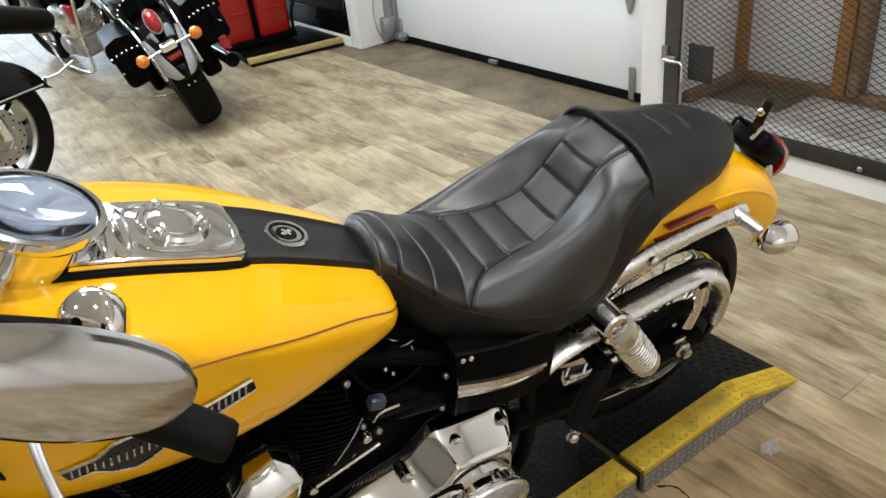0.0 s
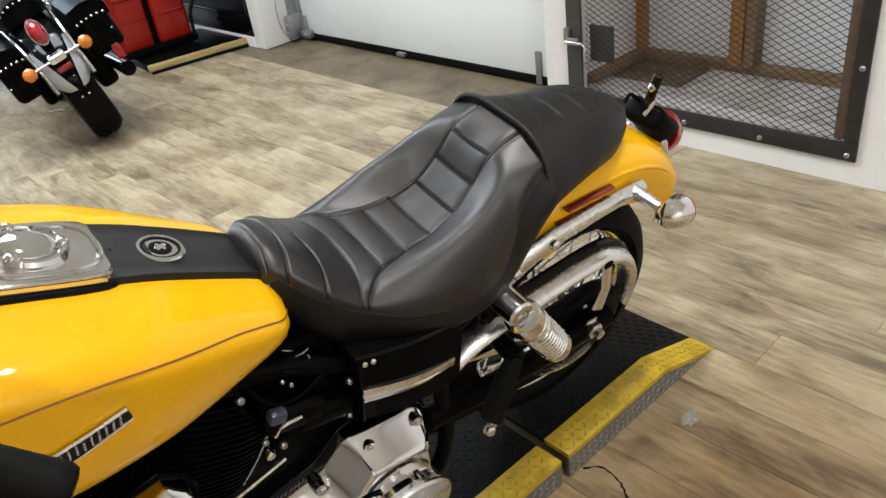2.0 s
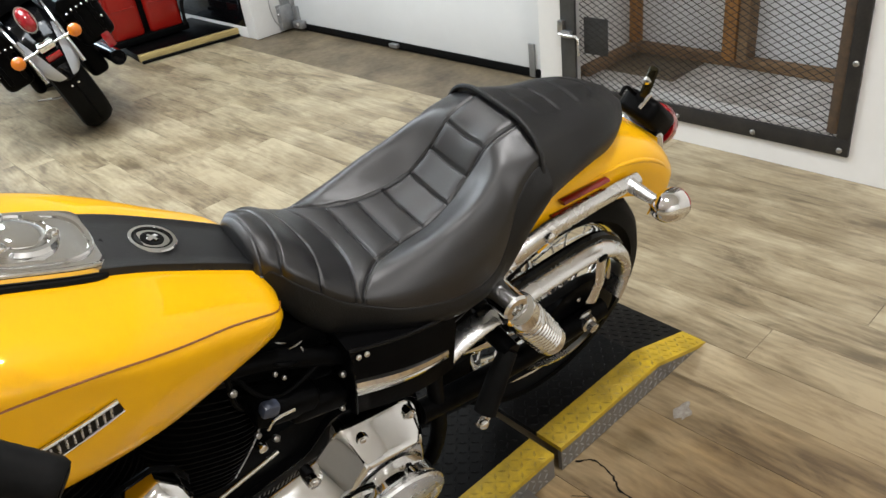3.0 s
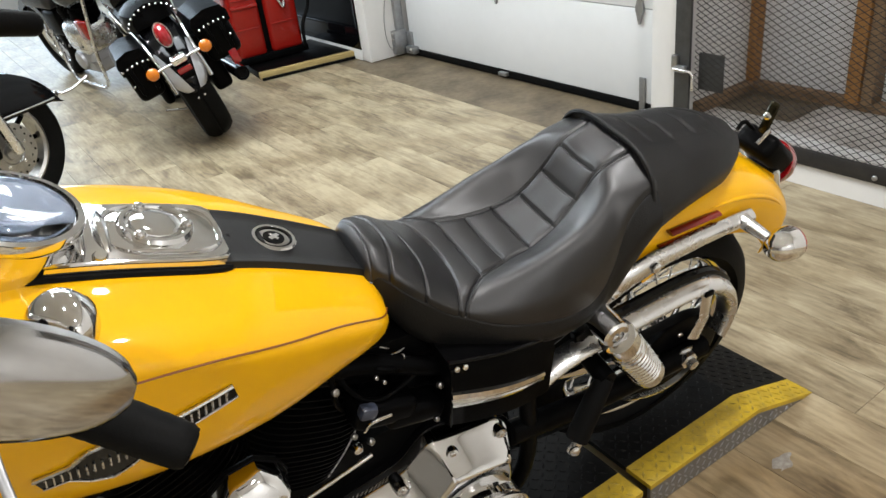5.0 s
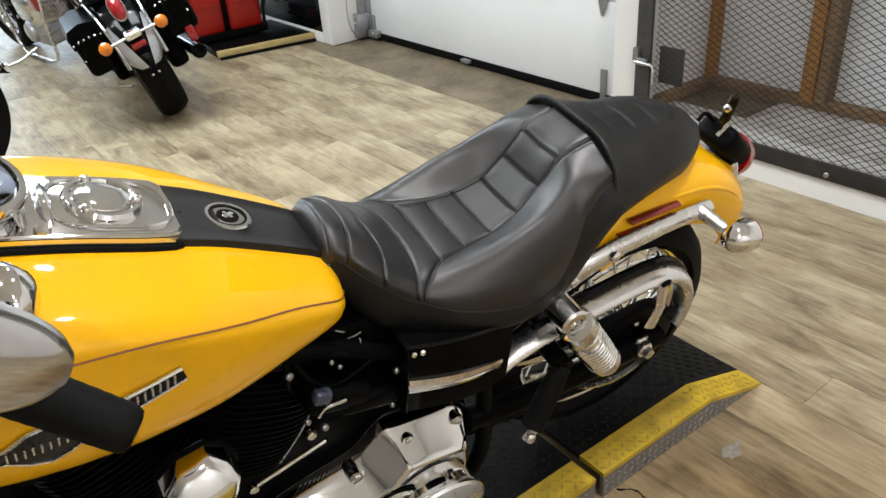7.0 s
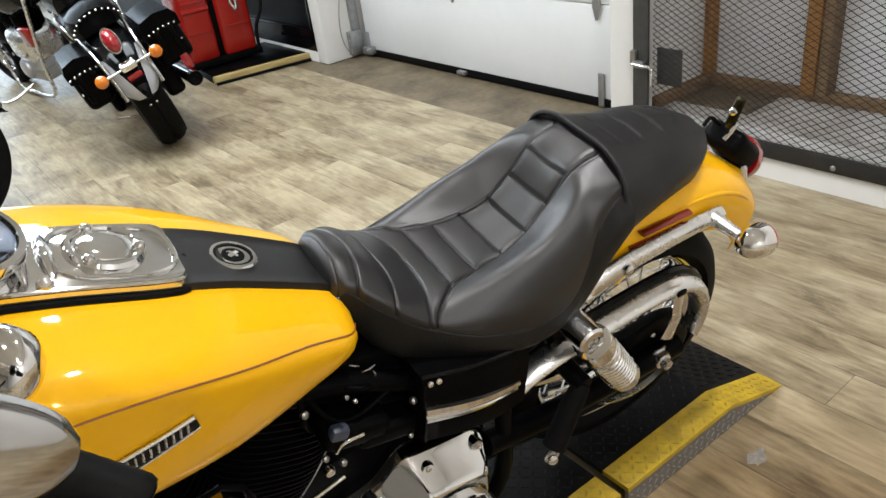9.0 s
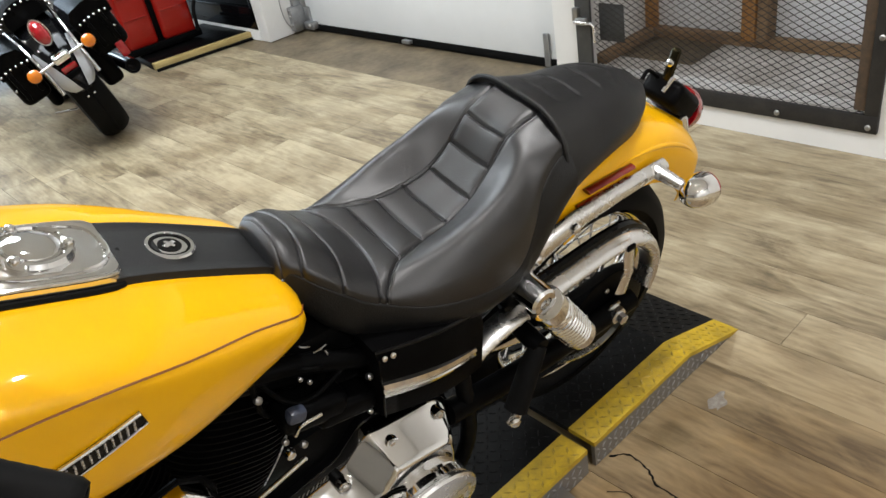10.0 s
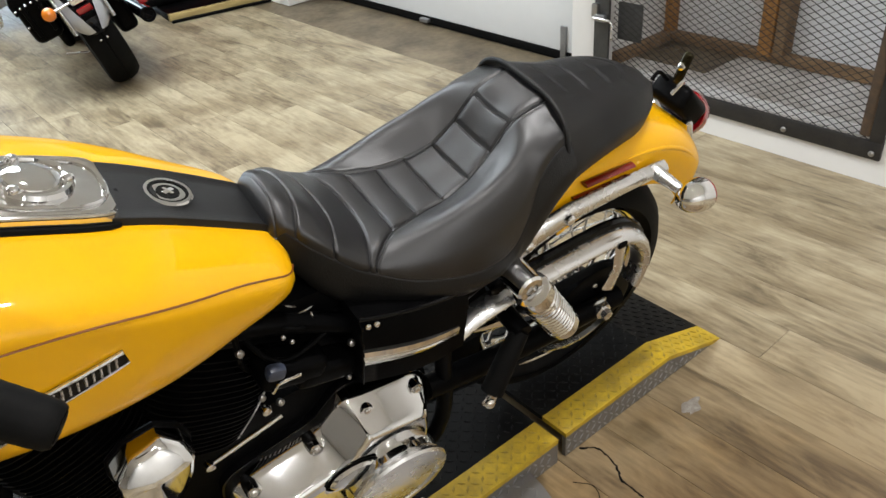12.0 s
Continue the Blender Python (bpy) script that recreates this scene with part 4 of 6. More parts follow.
FACE = aim((-0.2565, -0.195, 0.990), (-0.57, -0.365, 0.58)) @ Matrix.Diagonal((0.90, 0.90, 1.0, 1))
front_signal = part("turn_signal", lathe([(0.020, -0.035), (0.036, -0.020), (0.041, -0.004), (0.040, 0.003), (0.034, 0.010), (0.020, 0.0145), (0.009, 0.0155), (0.008, 0.012), (0.001, 0.012)], FACE, 36), CHROME, bike, "chrome front turn signal shell")
part("screw_hole", lathe([(0.0078, 0.0122), (0.0078, 0.0126), (0.001, 0.0126)], FACE, 16), BLACK, front_signal)
part("signal_stem", tube([(-0.266, -0.190, 0.985), (-0.335, -0.18, 1.02)], 0.009, 10), BLACK, bike)

# rear fender
FN = 50
rings = []
for k in range(FN):
    a = radians(118 - 80 * k / (FN - 1))
    R = curve_at([38, 48, 60, 75, 90, 118], [0.352, 0.384, 0.404, 0.413, 0.412, 0.402], math.degrees(a))
    w = 0.104 - 0.012 * (k / FN) ** 2 - (0.02 * max(0, k / FN - 0.85) / 0.15)
    skirt = curve_at([38, 50, 70, 118], [0.27, 0.285, 0.30, 0.30], math.degrees(a))
    sec = []
    for y, r in ((-1.0, skirt), (-1.02, skirt + 0.5 * (R - skirt) - 0.01), (-0.98, R - 0.042), (-0.86, R - 0.020), (-0.6, R - 0.006), (-0.3, R - 0.001), (0, R)):
        sec.append((y * w, r))
    sec = [Vector((0, y, r)) for y, r in sec]
    line = smooth_line(sec, 22)
    full = [(v.y, v.z) for v in line] + [(-v.y, v.z) for v in line[-2::-1]]
    rings.append([AXLE + Vector((math.cos(a) * r, y, math.sin(a) * r)) for y, r in full] + [AXLE + Vector((math.cos(a) * (r - 0.003), y * 0.965, math.sin(a) * (r - 0.003))) for y, r in full[::-1]])
fender = part("rear_fender", skin(rings), YELLOW, bike, "glossy yellow rear fender")
for line, h in (([(0.638, -0.1075, 0.681), (0.69, -0.107, 0.682), (0.752, -0.105, 0.680)], 0.0095), ([(0.620, -0.108, 0.657), (0.68, -0.1085, 0.659), (0.742, -0.107, 0.659)], 0.008)):
    part("reflector", tube(smooth_line(line, 12), h, 8, flat=0.4), DARK_RED, fender, "dark red side reflector")

ridge = []
for k in range(24):
    a = radians(96 - 50 * k / 23)
    R = curve_at([38, 48, 60, 75, 90, 118], [0.352, 0.384, 0.404, 0.413, 0.412, 0.402], math.degrees(a))
    ridge.append(AXLE + Vector((math.cos(a) * (R - 0.036), -0.098 + 0.013 * (k / 23) ** 2, math.sin(a) * (R - 0.036))))
part("fender_ridge", tube(ridge, [0.0008 + 0.0042 * math.sin(math.pi * k / 23) for k in range(24)], 10), YELLOW, fender, "pressed ridge along the fender side")

# fender struts with rear signals
for side in (-1, 1):
    pts = [(0.470, 0.594, 0.026), (0.52, 0.616, 0.025), (0.60, 0.640, 0.019), (0.70, 0.651, 0.016), (0.80, 0.655, 0.013), (0.826, 0.655, 0.012)]
    rings = [[Vector((x, side * (0.112 + dy), z + dz * h)) for dy, dz in ((0, -1), (0.010, -0.97), (0.016, -0.7), (0.018, -0.2), (0.017, 0.3), (0.012, 0.78), (0.004, 1), (0, 1))] for x, z, h in pts]
    strut = part("fender_strut", skin(rings), DULL_CHROME, bike, "chrome fender strut")
    for x, z in ((0.595, 0.640), (0.51, 0.618)):
        ring_bolt(strut, (x, side * 0.130, z), (0, side, 0), 0.010, 0.008)
    part("signal_arm", tube([(0.800, side * 0.120, 0.656), (0.806, side * 0.15, 0.652), (0.812, side * 0.185, 0.648)], [0.014, 0.012, 0.009], 12), DULL_CHROME, strut)
    signal(strut, (0.822, side * 0.197, 0.644), (1, 0, -0.12), 0.031, RED_LENS)

# tail lamp and plate bracket
housing = part("tail_lamp", block((0.100, 0.085, 0.05), (0.975, 0, 0.682), 0.014, pose(0, 0, 0, 0, 42, 0), 3), BLACK, bike, "black tail lamp housing with red lens")
part("lens", lathe([(0.046, 0), (0.046, 0.012), (0.040, 0.026), (0.024, 0.036), (0.002, 0.040)], aim((1.008, 0, 0.642), (0.88, 0, -0.45)) @ Matrix.Diagonal((0.98, 0.98, 1.15, 1)), 28), RED_LENS, housing, "rounded red lens")
part("lens_window", block((0.03, 0.06, 0.004), (1.012, 0, 0.684), 0.002, pose(0, 0, 0, 0, 42, 0)), RED_LENS, housing)
part("chrome_base", block((0.02, 0.10, 0.10), (0.985, 0, 0.612), 0.008, pose(0, 0, 0, 0, -20, 0)), CHROME, housing)
bracket = part("plate_bracket", block((0.010, 0.021, 0.066), (0.960, 0.0, 0.754), 0.006, pose(0, 0, 0, 0, 14, 0), 3), BRASS_BLACK, bike, "folded bracket for a number plate")
ring_bolt(bracket, (0.955, 0.0, 0.760), (-1, 0, 0.25), 0.008, 0.005)
part("stay", tube([(0.932, -0.012, 0.713), (0.955, -0.014, 0.736)], 0.0042, 8), CHROME, bracket)
part("stay", tube(smooth_line([(0.905, 0.02, 0.735), (0.920, 0.02, 0.748), (0.945, 0.015, 0.728)], 10), 0.004, 8), BLACK, bracket)

# rear wheel
def wheel(parent, centre, R, width, rim_r, spokes, tyre_label="black rubber tyre", rim_mat=None, hub_mat=None):
    """A tyre with grooves, a rim, a hub and laced spokes; the axle runs along y."""
    m = Matrix.Translation(centre) @ pose(0, 0, 0, -90)
    half = width / 2
    t = part("tyre", lathe([(rim_r + 0.006, -half * 0.62), (rim_r + 0.03, -half * 0.92), (R - 0.055, -half), (R - 0.03, -half * 0.93), (R - 0.010, -half * 0.62), (R - 0.002, -half * 0.3), (R, -0.006), (R - 0.006, -0.003), (R - 0.006, 0.003), (R, 0.006), (R - 0.002, half * 0.3), (R - 0.010, half * 0.62), (R - 0.03, half * 0.93), (R - 0.055, half), (rim_r + 0.03, half * 0.92), (rim_r + 0.006, half * 0.62)], m, 72, caps=False), RUBBER, parent, tyre_label)
    rim = part("rim", lathe([(rim_r + 0.008, -half * 0.66), (rim_r + 0.004, -half * 0.70), (rim_r - 0.006, -half * 0.62), (rim_r - 0.016, -half * 0.30), (rim_r - 0.016, half * 0.30), (rim_r - 0.006, half * 0.62), (rim_r + 0.004, half * 0.70), (rim_r + 0.008, half * 0.66)], m, 64, caps=False), rim_mat or CHROME, parent, "chrome wheel rim")
    hub = part("hub", lathe([(0.02, -0.08), (0.048, -0.075), (0.05, -0.062), (0.03, -0.05), (0.028, 0.05), (0.05, 0.062), (0.048, 0.075), (0.02, 0.08)], m, 28), hub_mat or CHROME, parent)
    for k in range(spokes):
        a = 2 * math.pi * k / spokes
        side = 1 if k % 2 else -1
        b = a + (0.55 if (k // 2) % 2 else -0.55)
        p, q = m @ Vector((0.046 * math.cos(b), 0.046 * math.sin(b), 0.068 * side)), m @ Vector(((rim_r - 0.012) * math.cos(a), (rim_r - 0.012) * math.sin(a), 0.012 * side))
        part("spoke", tube([p, q], 0.0024, 5), DULL_CHROME, rim)
    return t


wheel(bike, AXLE + Vector((-0.022, 0, 0)), 0.284, 0.130, 0.208, 40)
# belt sprocket and brake side
m = Matrix.Translation(AXLE + Vector((0, -0.095, 0))) @ pose(0, 0, 0, 90)
sprocket = part("sprocket", lathe([(0.03, -0.005), (0.06, -0.008), (0.095, -0.008), (0.105, -0.012), (0.108, 0.012), (0.10, 0.014), (0.06, 0.010), (0.03, 0.012)], m, 60), BLACK, bike, "black rear belt sprocket")
for k in range(5):
    a = radians(72 * k + 20)
    ring_bolt(sprocket, AXLE + Vector((0.062 * math.cos(a), -0.103, 0.062 * math.sin(a))), (0, -1, 0), 0.007, 0.006)
belt = [AXLE + Vector((0.108 * math.cos(radians(a)), -0.095, 0.108 * math.sin(radians(a)))) for a in range(-85, 95, 10)]
belt = [Vector((0.30, -0.095, 0.268))] + belt + [Vector((0.30, -0.095, 0.388))]
part("drive_belt", tube(belt, 0.010, 6, flat=0.35), RUBBER, bike)

# front end
for side in (-1, 1):
    part("fork_leg", tube([(-0.885, side * 0.105, 0.312), (-0.72, side * 0.105, 0.60), (-0.715, side * 0.105, 0.605), (-0.52, side * 0.105, 0.93)], [0.032, 0.032, 0.025, 0.025], 16), DULL_CHROME, bike, "polished fork leg")
wheel(bike, Vector((-0.885, 0, 0.312)), 0.300, 0.125, 0.205, 40)
# added black blocks that keep the space round the engine's front dark
part("front_filler", block((0.09, 0.17, 0.30), (-0.375, 0, 0.40), 0.03, pose(0, 0, 0, 0, 16, 0), 3), BLACK, bike, "black filler added for the dark space ahead of the engine")
part("lower_filler", block((0.36, 0.16, 0.10), (-0.30, 0, 0.22), 0.03, None, 3), BLACK, bike)
# swing arm, guard, axle
for side in (-1, 1):
    part("swing_arm", tube(smooth_line([(0.335, side * 0.115, 0.335), (0.50, side * 0.120, 0.325), (0.65, side * 0.122, 0.325), (0.80, side * 0.122, 0.330)], 14), 0.022, 12, flat=1.2), BLACK, bike)
nut = part("axle_nut", lathe([(0.026, 0), (0.026, 0.004), (0.020, 0.005), (0.020, 0.018), (0.013, 0.020), (0.012, 0.032), (0.004, 0.034)], aim((0.742, -0.128, 0.336), (0, -1, 0)), 6), DULL_CHROME, bike, "hexagonal axle nut")
guard_c = smooth_line([(0.365, 0, 0.462), (0.42, 0, 0.492), (0.50, 0, 0.510), (0.60, 0, 0.522), (0.70, 0, 0.530), (0.76, 0, 0.522), (0.806, 0, 0.490), (0.832, 0, 0.445), (0.836, 0, 0.400), (0.826, 0, 0.362)], 50)
rings = []
for k, v in enumerate(guard_c):
    d = (guard_c[min(k + 1, 49)] - guard_c[max(k - 1, 0)]).normalized()
    n = Vector((-d.z, 0, d.x))
    h = 0.017 if k < 34 else 0.017 - 0.010 * (k - 34) / 15
    rings.append([Vector((v.x, y, v.z)) + n * (s * h) for y, s in ((-0.108, -1), (-0.126, -0.96), (-0.138, -0.75), (-0.145, -0.35), (-0.147, 0.05), (-0.144, 0.45), (-0.136, 0.8), (-0.122, 1.02), (-0.108, 1.04))])
guard = part("belt_guard", skin(rings), DULL_CHROME, bike, "chrome upper belt guard")
part("guard_lining", tube([Vector((v.x, -0.112, v.z + 0.022)) for v in guard_c[8:36]], 0.011, 8), GLOSS_BLACK, guard)
part("guard_stay", tube([(0.748, -0.135, 0.515), (0.752, -0.140, 0.45), (0.735, -0.142, 0.405)], [0.014, 0.013, 0.016], 8, flat=0.4), DULL_CHROME, guard)
part("guard_clip", block((0.02, 0.006, 0.012), (0.735, -0.148, 0.528), 0.002), BLACK, guard)
low = smooth_line([(0.775, 0, 0.315), (0.745, 0, 0.275), (0.69, 0, 0.262), (0.63, 0, 0.276), (0.585, 0, 0.298)], 22)
rings = []
for k, v in enumerate(low):
    h = 0.0025 + 0.0045 * math.sin(math.pi * k / 21)
    rings.append([Vector((v.x, y, v.z + s * h)) for y, s in ((-0.128, -1), (-0.136, -0.7), (-0.138, 0.6), (-0.128, 1))])
part("lower_guard", skin(rings), DULL_CHROME, bike, "curved chrome lower guard")


def shock(side):
    """Chrome spring shock between the frame and the swing arm."""
    top, foot = Vector((0.462, side * 0.188, 0.608)), Vector((0.600, side * 0.172, 0.405))
    way = (foot - top).normalized()
    m = aim(top, way)
    body = part("shock_absorber", lathe([(0.012, 0.02), (0.031, 0.026), (0.033, 0.034), (0.033, 0.054), (0.029, 0.058), (0.019, 0.060), (0.019, 0.205), (0.030, 0.207), (0.033, 0.222), (0.027, 0.24), (0.012, 0.245)], m, 32), CHROME, bike, "chrome shock absorber with coil spring")
    L = 0.146
    line = [m @ Vector((0.0285 * math.cos(2 * math.pi * 11 * k / 170), 0.0285 * math.sin(2 * math.pi * 11 * k / 170), 0.060 + L * k / 170)) for k in range(171)]
    part("spring", tube(line, 0.0048, 8), CHROME, body)
    part("upper_eye", lathe([(0.020, -0.045), (0.025, -0.040), (0.025, 0.012), (0.021, 0.016), (0.012, 0.017), (0.011, 0.010), (0.002, 0.010)], aim(top, (0, side, 0)), 28), CHROME, body)
    part("lower_eye", lathe([(0.016, -0.03), (0.018, -0.026), (0.018, 0.010), (0.012, 0.014), (0.002, 0.014)], aim(foot, (0, side, 0)), 24), CHROME, body)


shock(-1)
shock(1)
# passenger peg
peg = part("passenger_peg", tube([(0.482, -0.178, 0.470), (0.455, -0.188, 0.44), (0.412, -0.205, 0.375)], [0.016, 0.0195, 0.021], 16), RUBBER, bike, "folded black passenger peg")
part("peg_end", block((0.022, 0.012, 0.03), (0.407, -0.210, 0.362), 0.004, pose(0, 0, 0, 0, 30, 0)), DULL_CHROME, peg)
ring_bolt(peg, (0.396, -0.220, 0.372), (-0.3, -1, 0.1), 0.010, 0.008)
part("peg_mount", tube([(0.482, -0.12, 0.475), (0.482, -0.185, 0.470)], 0.018, 12), BLACK, bike)
part("exhaust_cover", tube([(0.42, -0.10, 0.455), (0.50, -0.115, 0.448)], 0.026, 18), CHROME, bike)

# battery box with chrome strip
rings = []
for k in range(24):
    x = 0.182 + 0.190 * k / 23
    tz, bz = 0.650 - 0.038 * k / 23 + 0.004 * math.sin(math.pi * k / 23), 0.500 - 0.030 * k / 23
    bulge = 0.012 * math.sin(math.pi * k / 23)
    rings.append([Vector((x, y - bulge, z)) for y, z in ((-0.09, bz), (-0.150, bz), (-0.160, bz + 0.012), (-0.162, tz - 0.02), (-0.150, tz), (-0.09, tz))])
lip_line = [r[4] + Vector((0, -0.002, 0.0005)) for r in rings]
box = part("battery_cover", skin(rings), BLACK, bike, "gloss black battery cover with chrome strip")
rings = []
for k in range(24):
    x = 0.182 + 0.172 * k / 23
    z = 0.578 - 0.040 * k / 23 + 0.004 * math.sin(math.pi * k / 23)
    h = 0.0165 - 0.006 * k / 23
    bulge = 0.012 * math.sin(math.pi * k / 23)
    rings.append([Vector((x, y - bulge, z + s * h)) for y, s in ((-0.158, -1), (-0.167, -0.9), (-0.169, -0.35), (-0.165, -0.2), (-0.165, 0.2), (-0.169, 0.35), (-0.167, 0.9), (-0.158, 1))])
part("strip", skin(rings), CHROME, box, "grooved chrome strip")
# thin glossy tubes added as the highlights on the cover's top and front edges
part("cover_lip", tube(lip_line, 0.004, 8), GLOSS_BLACK, box)
part("edge_highlight", tube([(0.184, -0.158, 0.640), (0.183, -0.162, 0.575), (0.183, -0.160, 0.510)], 0.0022, 6), GLOSS_BLACK, box)
for p in ((0.192, -0.160, 0.640), (0.205, -0.162, 0.640)):
    ring_bolt(box, p, (0, -1, 0.3), 0.005, 0.004)

# primary cover
PRIM = [(-0.045, 0.27), (-0.042, 0.295), (-0.025, 0.317), (0.02, 0.332), (0.075, 0.346), (0.118, 0.358), (0.142, 0.380), (0.165, 0.404), (0.19, 0.410), (0.25, 0.403), (0.315, 0.390), (0.336, 0.362), (0.346, 0.29), (0.330, 0.20), (0.28, 0.145), (0.20, 0.125), (0.12, 0.150), (0.05, 0.190), (0.0, 0.202), (-0.03, 0.216), (-0.045, 0.24)]
round_prim = [(v.x, v.z) for v in smooth_line([(x, 0, z) for x, z in PRIM + PRIM[:1]], 100)][:-1]


def inset(outline, d):
    """A closed outline moved inwards by d."""
    n = len(outline)
    out = []
    for i in range(n):
        (ax, az), (bx, bz) = outline[(i - 2) % n], outline[(i + 2) % n]
        tx, tz = bx - ax, bz - az
        h = math.hypot(tx, tz)
        out.append((outline[i][0] + d * tz / h, outline[i][1] - d * tx / h))
    return out


rings = [[Vector((x, y, z)) for x, z in inset(round_prim, d)] for d, y in ((0.0, -0.075), (0.0, -0.104), (0.002, -0.110), (0.008, -0.117), (0.038, -0.164), (0.042, -0.170), (0.046, -0.1735), (0.050, -0.174))]
primary = part("primary_cover", skin(rings), CHROME, bike, "polished chrome primary cover")
part("primary_base", prism([((x - 0.07) * 1.03 + 0.07, (z - 0.3) * 1.05 + 0.3) for x, z in round_prim], -0.04, -0.085), GLOSS_BLACK, bike)
part("clutch_hump", lathe([(0.094, -0.03), (0.092, 0.006), (0.086, 0.012), (0.05, 0.014), (0.001, 0.014)], aim((0.232, -0.178, 0.222), (0, -1, -0.10)), 48), CHROME, primary)
inspection = part("inspection_cover", lathe([(0.034, -0.004), (0.034, 0.004), (0.030, 0.009), (0.016, 0.011), (0.001, 0.011)], aim((0.150, -0.176, 0.296), (0, -1, 0)) @ Matrix.Diagonal((1.35, 0.8, 1, 1)), 36), CHROME, primary, "small oval inspection cover")
# black ring that paints the shadowed recess round the inspection cover
part("seal", lathe([(0.036, -0.003), (0.039, 0.0015), (0.036, 0.003)], aim((0.150, -0.176, 0.296), (0, -1, 0)) @ Matrix.Diagonal((1.35, 0.8, 1, 1)), 36, caps=False), BLACK, inspection)
derby = part("derby_cover", lathe([(0.102, 0), (0.104, 0.006), (0.100, 0.011), (0.086, 0.012), (0.083, 0.009), (0.07, 0.010), (0.001, 0.012)], aim((0.232, -0.192, 0.220), (0.0, -1, -0.10)) @ Matrix.Diagonal((0.95, 0.95, 1, 1)), 56), DULL_CHROME, primary, "round polished clutch cover")
for k in range(5):
    a = radians(72 * k + 10)
    ring_bolt(derby, (0.232 + 0.088 * math.cos(a), -0.203 + 0.0088 * math.sin(a), 0.220 + 0.088 * math.sin(a)), (0, -1, -0.1), 0.005, 0.003)
for x, z in ((0.202, 0.386), (0.300, 0.378), (0.106, 0.350), (-0.008, 0.318)):
    lug = part("bolt_boss", lathe([(0.014, -0.03), (0.013, 0.004), (0.011, 0.007), (0.0095, 0.002), (0.001, 0.002)], aim((x, -0.130, z), (0, -1, 0.25)), 20), CHROME, primary)
    part("bolt", lathe([(0.007, 0.002), (0.007, 0.007), (0.005, 0.009), (0.001, 0.009)], aim((x, -0.130, z), (0, -1, 0.25)), 6), DULL_CHROME, lug)

# engine
def cylinder(x0, tilt, z0, edge, n=18):
    """A finned barrel and head, black with bright fin edges."""
    axis = Vector((math.sin(radians(tilt)), 0, math.cos(radians(tilt))))
    m = aim((x0, 0, z0), axis)
    barrel = part("cylinder", lathe([(0.062, 0), (0.062, 0.24)], m, 32), BLACK, bike, "black finned engine cylinder")
    for k in range(n):
        h = 0.020 + 0.0118 * k
        wide, deep = 0.088 + 0.010 * math.sin(math.pi * k / n), 0.098 + 0.012 * math.sin(math.pi * k / n)
        fin = [(math.copysign(abs(math.cos(a)) ** 0.7, math.cos(a)) * wide, math.copysign(abs(math.sin(a)) ** 0.7, math.sin(a)) * deep) for a in [2 * math.pi * j / 36 for j in range(36)]]
        bm = skin([[m @ Vector((x, y, h - 0.0015)) for x, y in fin], [m @ Vector((x, y, h + 0.0015)) for x, y in fin]])
        part("fin", bm, BLACK, barrel)
        part("fin_edge", tube([m @ Vector((x * 1.003, y * 1.003, h)) for x, y in fin[22:33]], 0.0017, 5), edge, barrel)
    head = part("rocker_box", block((0.20, 0.17, 0.055), (0, 0, 0.275), 0.016), BLACK, barrel)
    head.matrix_local = m
    return barrel


# rear barrel takes the lit fin edges, front barrel the shaded ones
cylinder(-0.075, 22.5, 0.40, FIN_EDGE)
cylinder(-0.155, -22.5, 0.40, SHADED_FIN)
case = [(v.x, v.z) for v in smooth_line([(-0.33, 0, 0.24), (-0.30, 0, 0.36), (-0.18, 0, 0.42), (0.0, 0, 0.43), (0.16, 0, 0.44), (0.30, 0, 0.42), (0.33, 0, 0.26), (0.20, 0, 0.14), (-0.2, 0, 0.14), (-0.33, 0, 0.24)], 60)][:-1]
part("crankcase", prism(case, 0.13, -0.07, 0.01), BLACK, bike, "black engine crankcase")
HORN = [(-0.182, 0.560), (-0.180, 0.590), (-0.156, 0.614), (-0.116, 0.622), (-0.089, 0.600), (-0.079, 0.570), (-0.085, 0.530), (-0.102, 0.494), (-0.134, 0.474), (-0.168, 0.480)]


def horn_face(x, z):
    """The horn cover's outer face: a dome over a level crease, two flat facets under it."""
    if z > 0.578:
        return -0.207 + 0.55 * (z - 0.578) + 6.0 * (z - 0.578) ** 2 + 4.0 * (x + 0.135) ** 2
    return -0.207 + 0.16 * (0.578 - z) + (0.36 * (x + 0.135) if x > -0.135 else -0.12 * (x + 0.135))


rings = [[Vector((x, -0.145, z)) for x, z in dense(HORN + HORN[:1], 6)[:-1]]]
for g, rim in ((1.0, 0.020), (0.985, 0.010), (0.95, 0.004), (0.90, 0.001), (0.75, 0), (0.6, 0), (0.45, 0), (0.3, 0), (0.15, 0), (0.02, 0)):
    ring = [(-0.135 + (x + 0.135) * g, 0.578 + (z - 0.578) * g) for x, z in dense(HORN + HORN[:1], 6)[:-1]]
    rings.append([Vector((x, horn_face(x, z) + rim, z)) for x, z in ring])
horn = part("horn_cover", skin(rings), CHROME, bike, "faceted chrome horn cover")
part("horn_edge", tube([(x, -0.147, z) for x, z in HORN + HORN[:1]], 0.005, 6), BLACK, horn)
part("shift_rod", tube([(-0.062, -0.150, 0.478), (0.052, -0.150, 0.515)], 0.0036, 10), CHROME, bike, "chrome shift rod")
for p in ((-0.064, -0.150, 0.477), (0.03, -0.150, 0.545)):
    part("rod_end", lathe([(0.001, -0.009), (0.007, -0.006), (0.009, 0), (0.007, 0.006), (0.001, 0.009)], aim(p, (0, -1, 0)), 14), CHROME, bike)
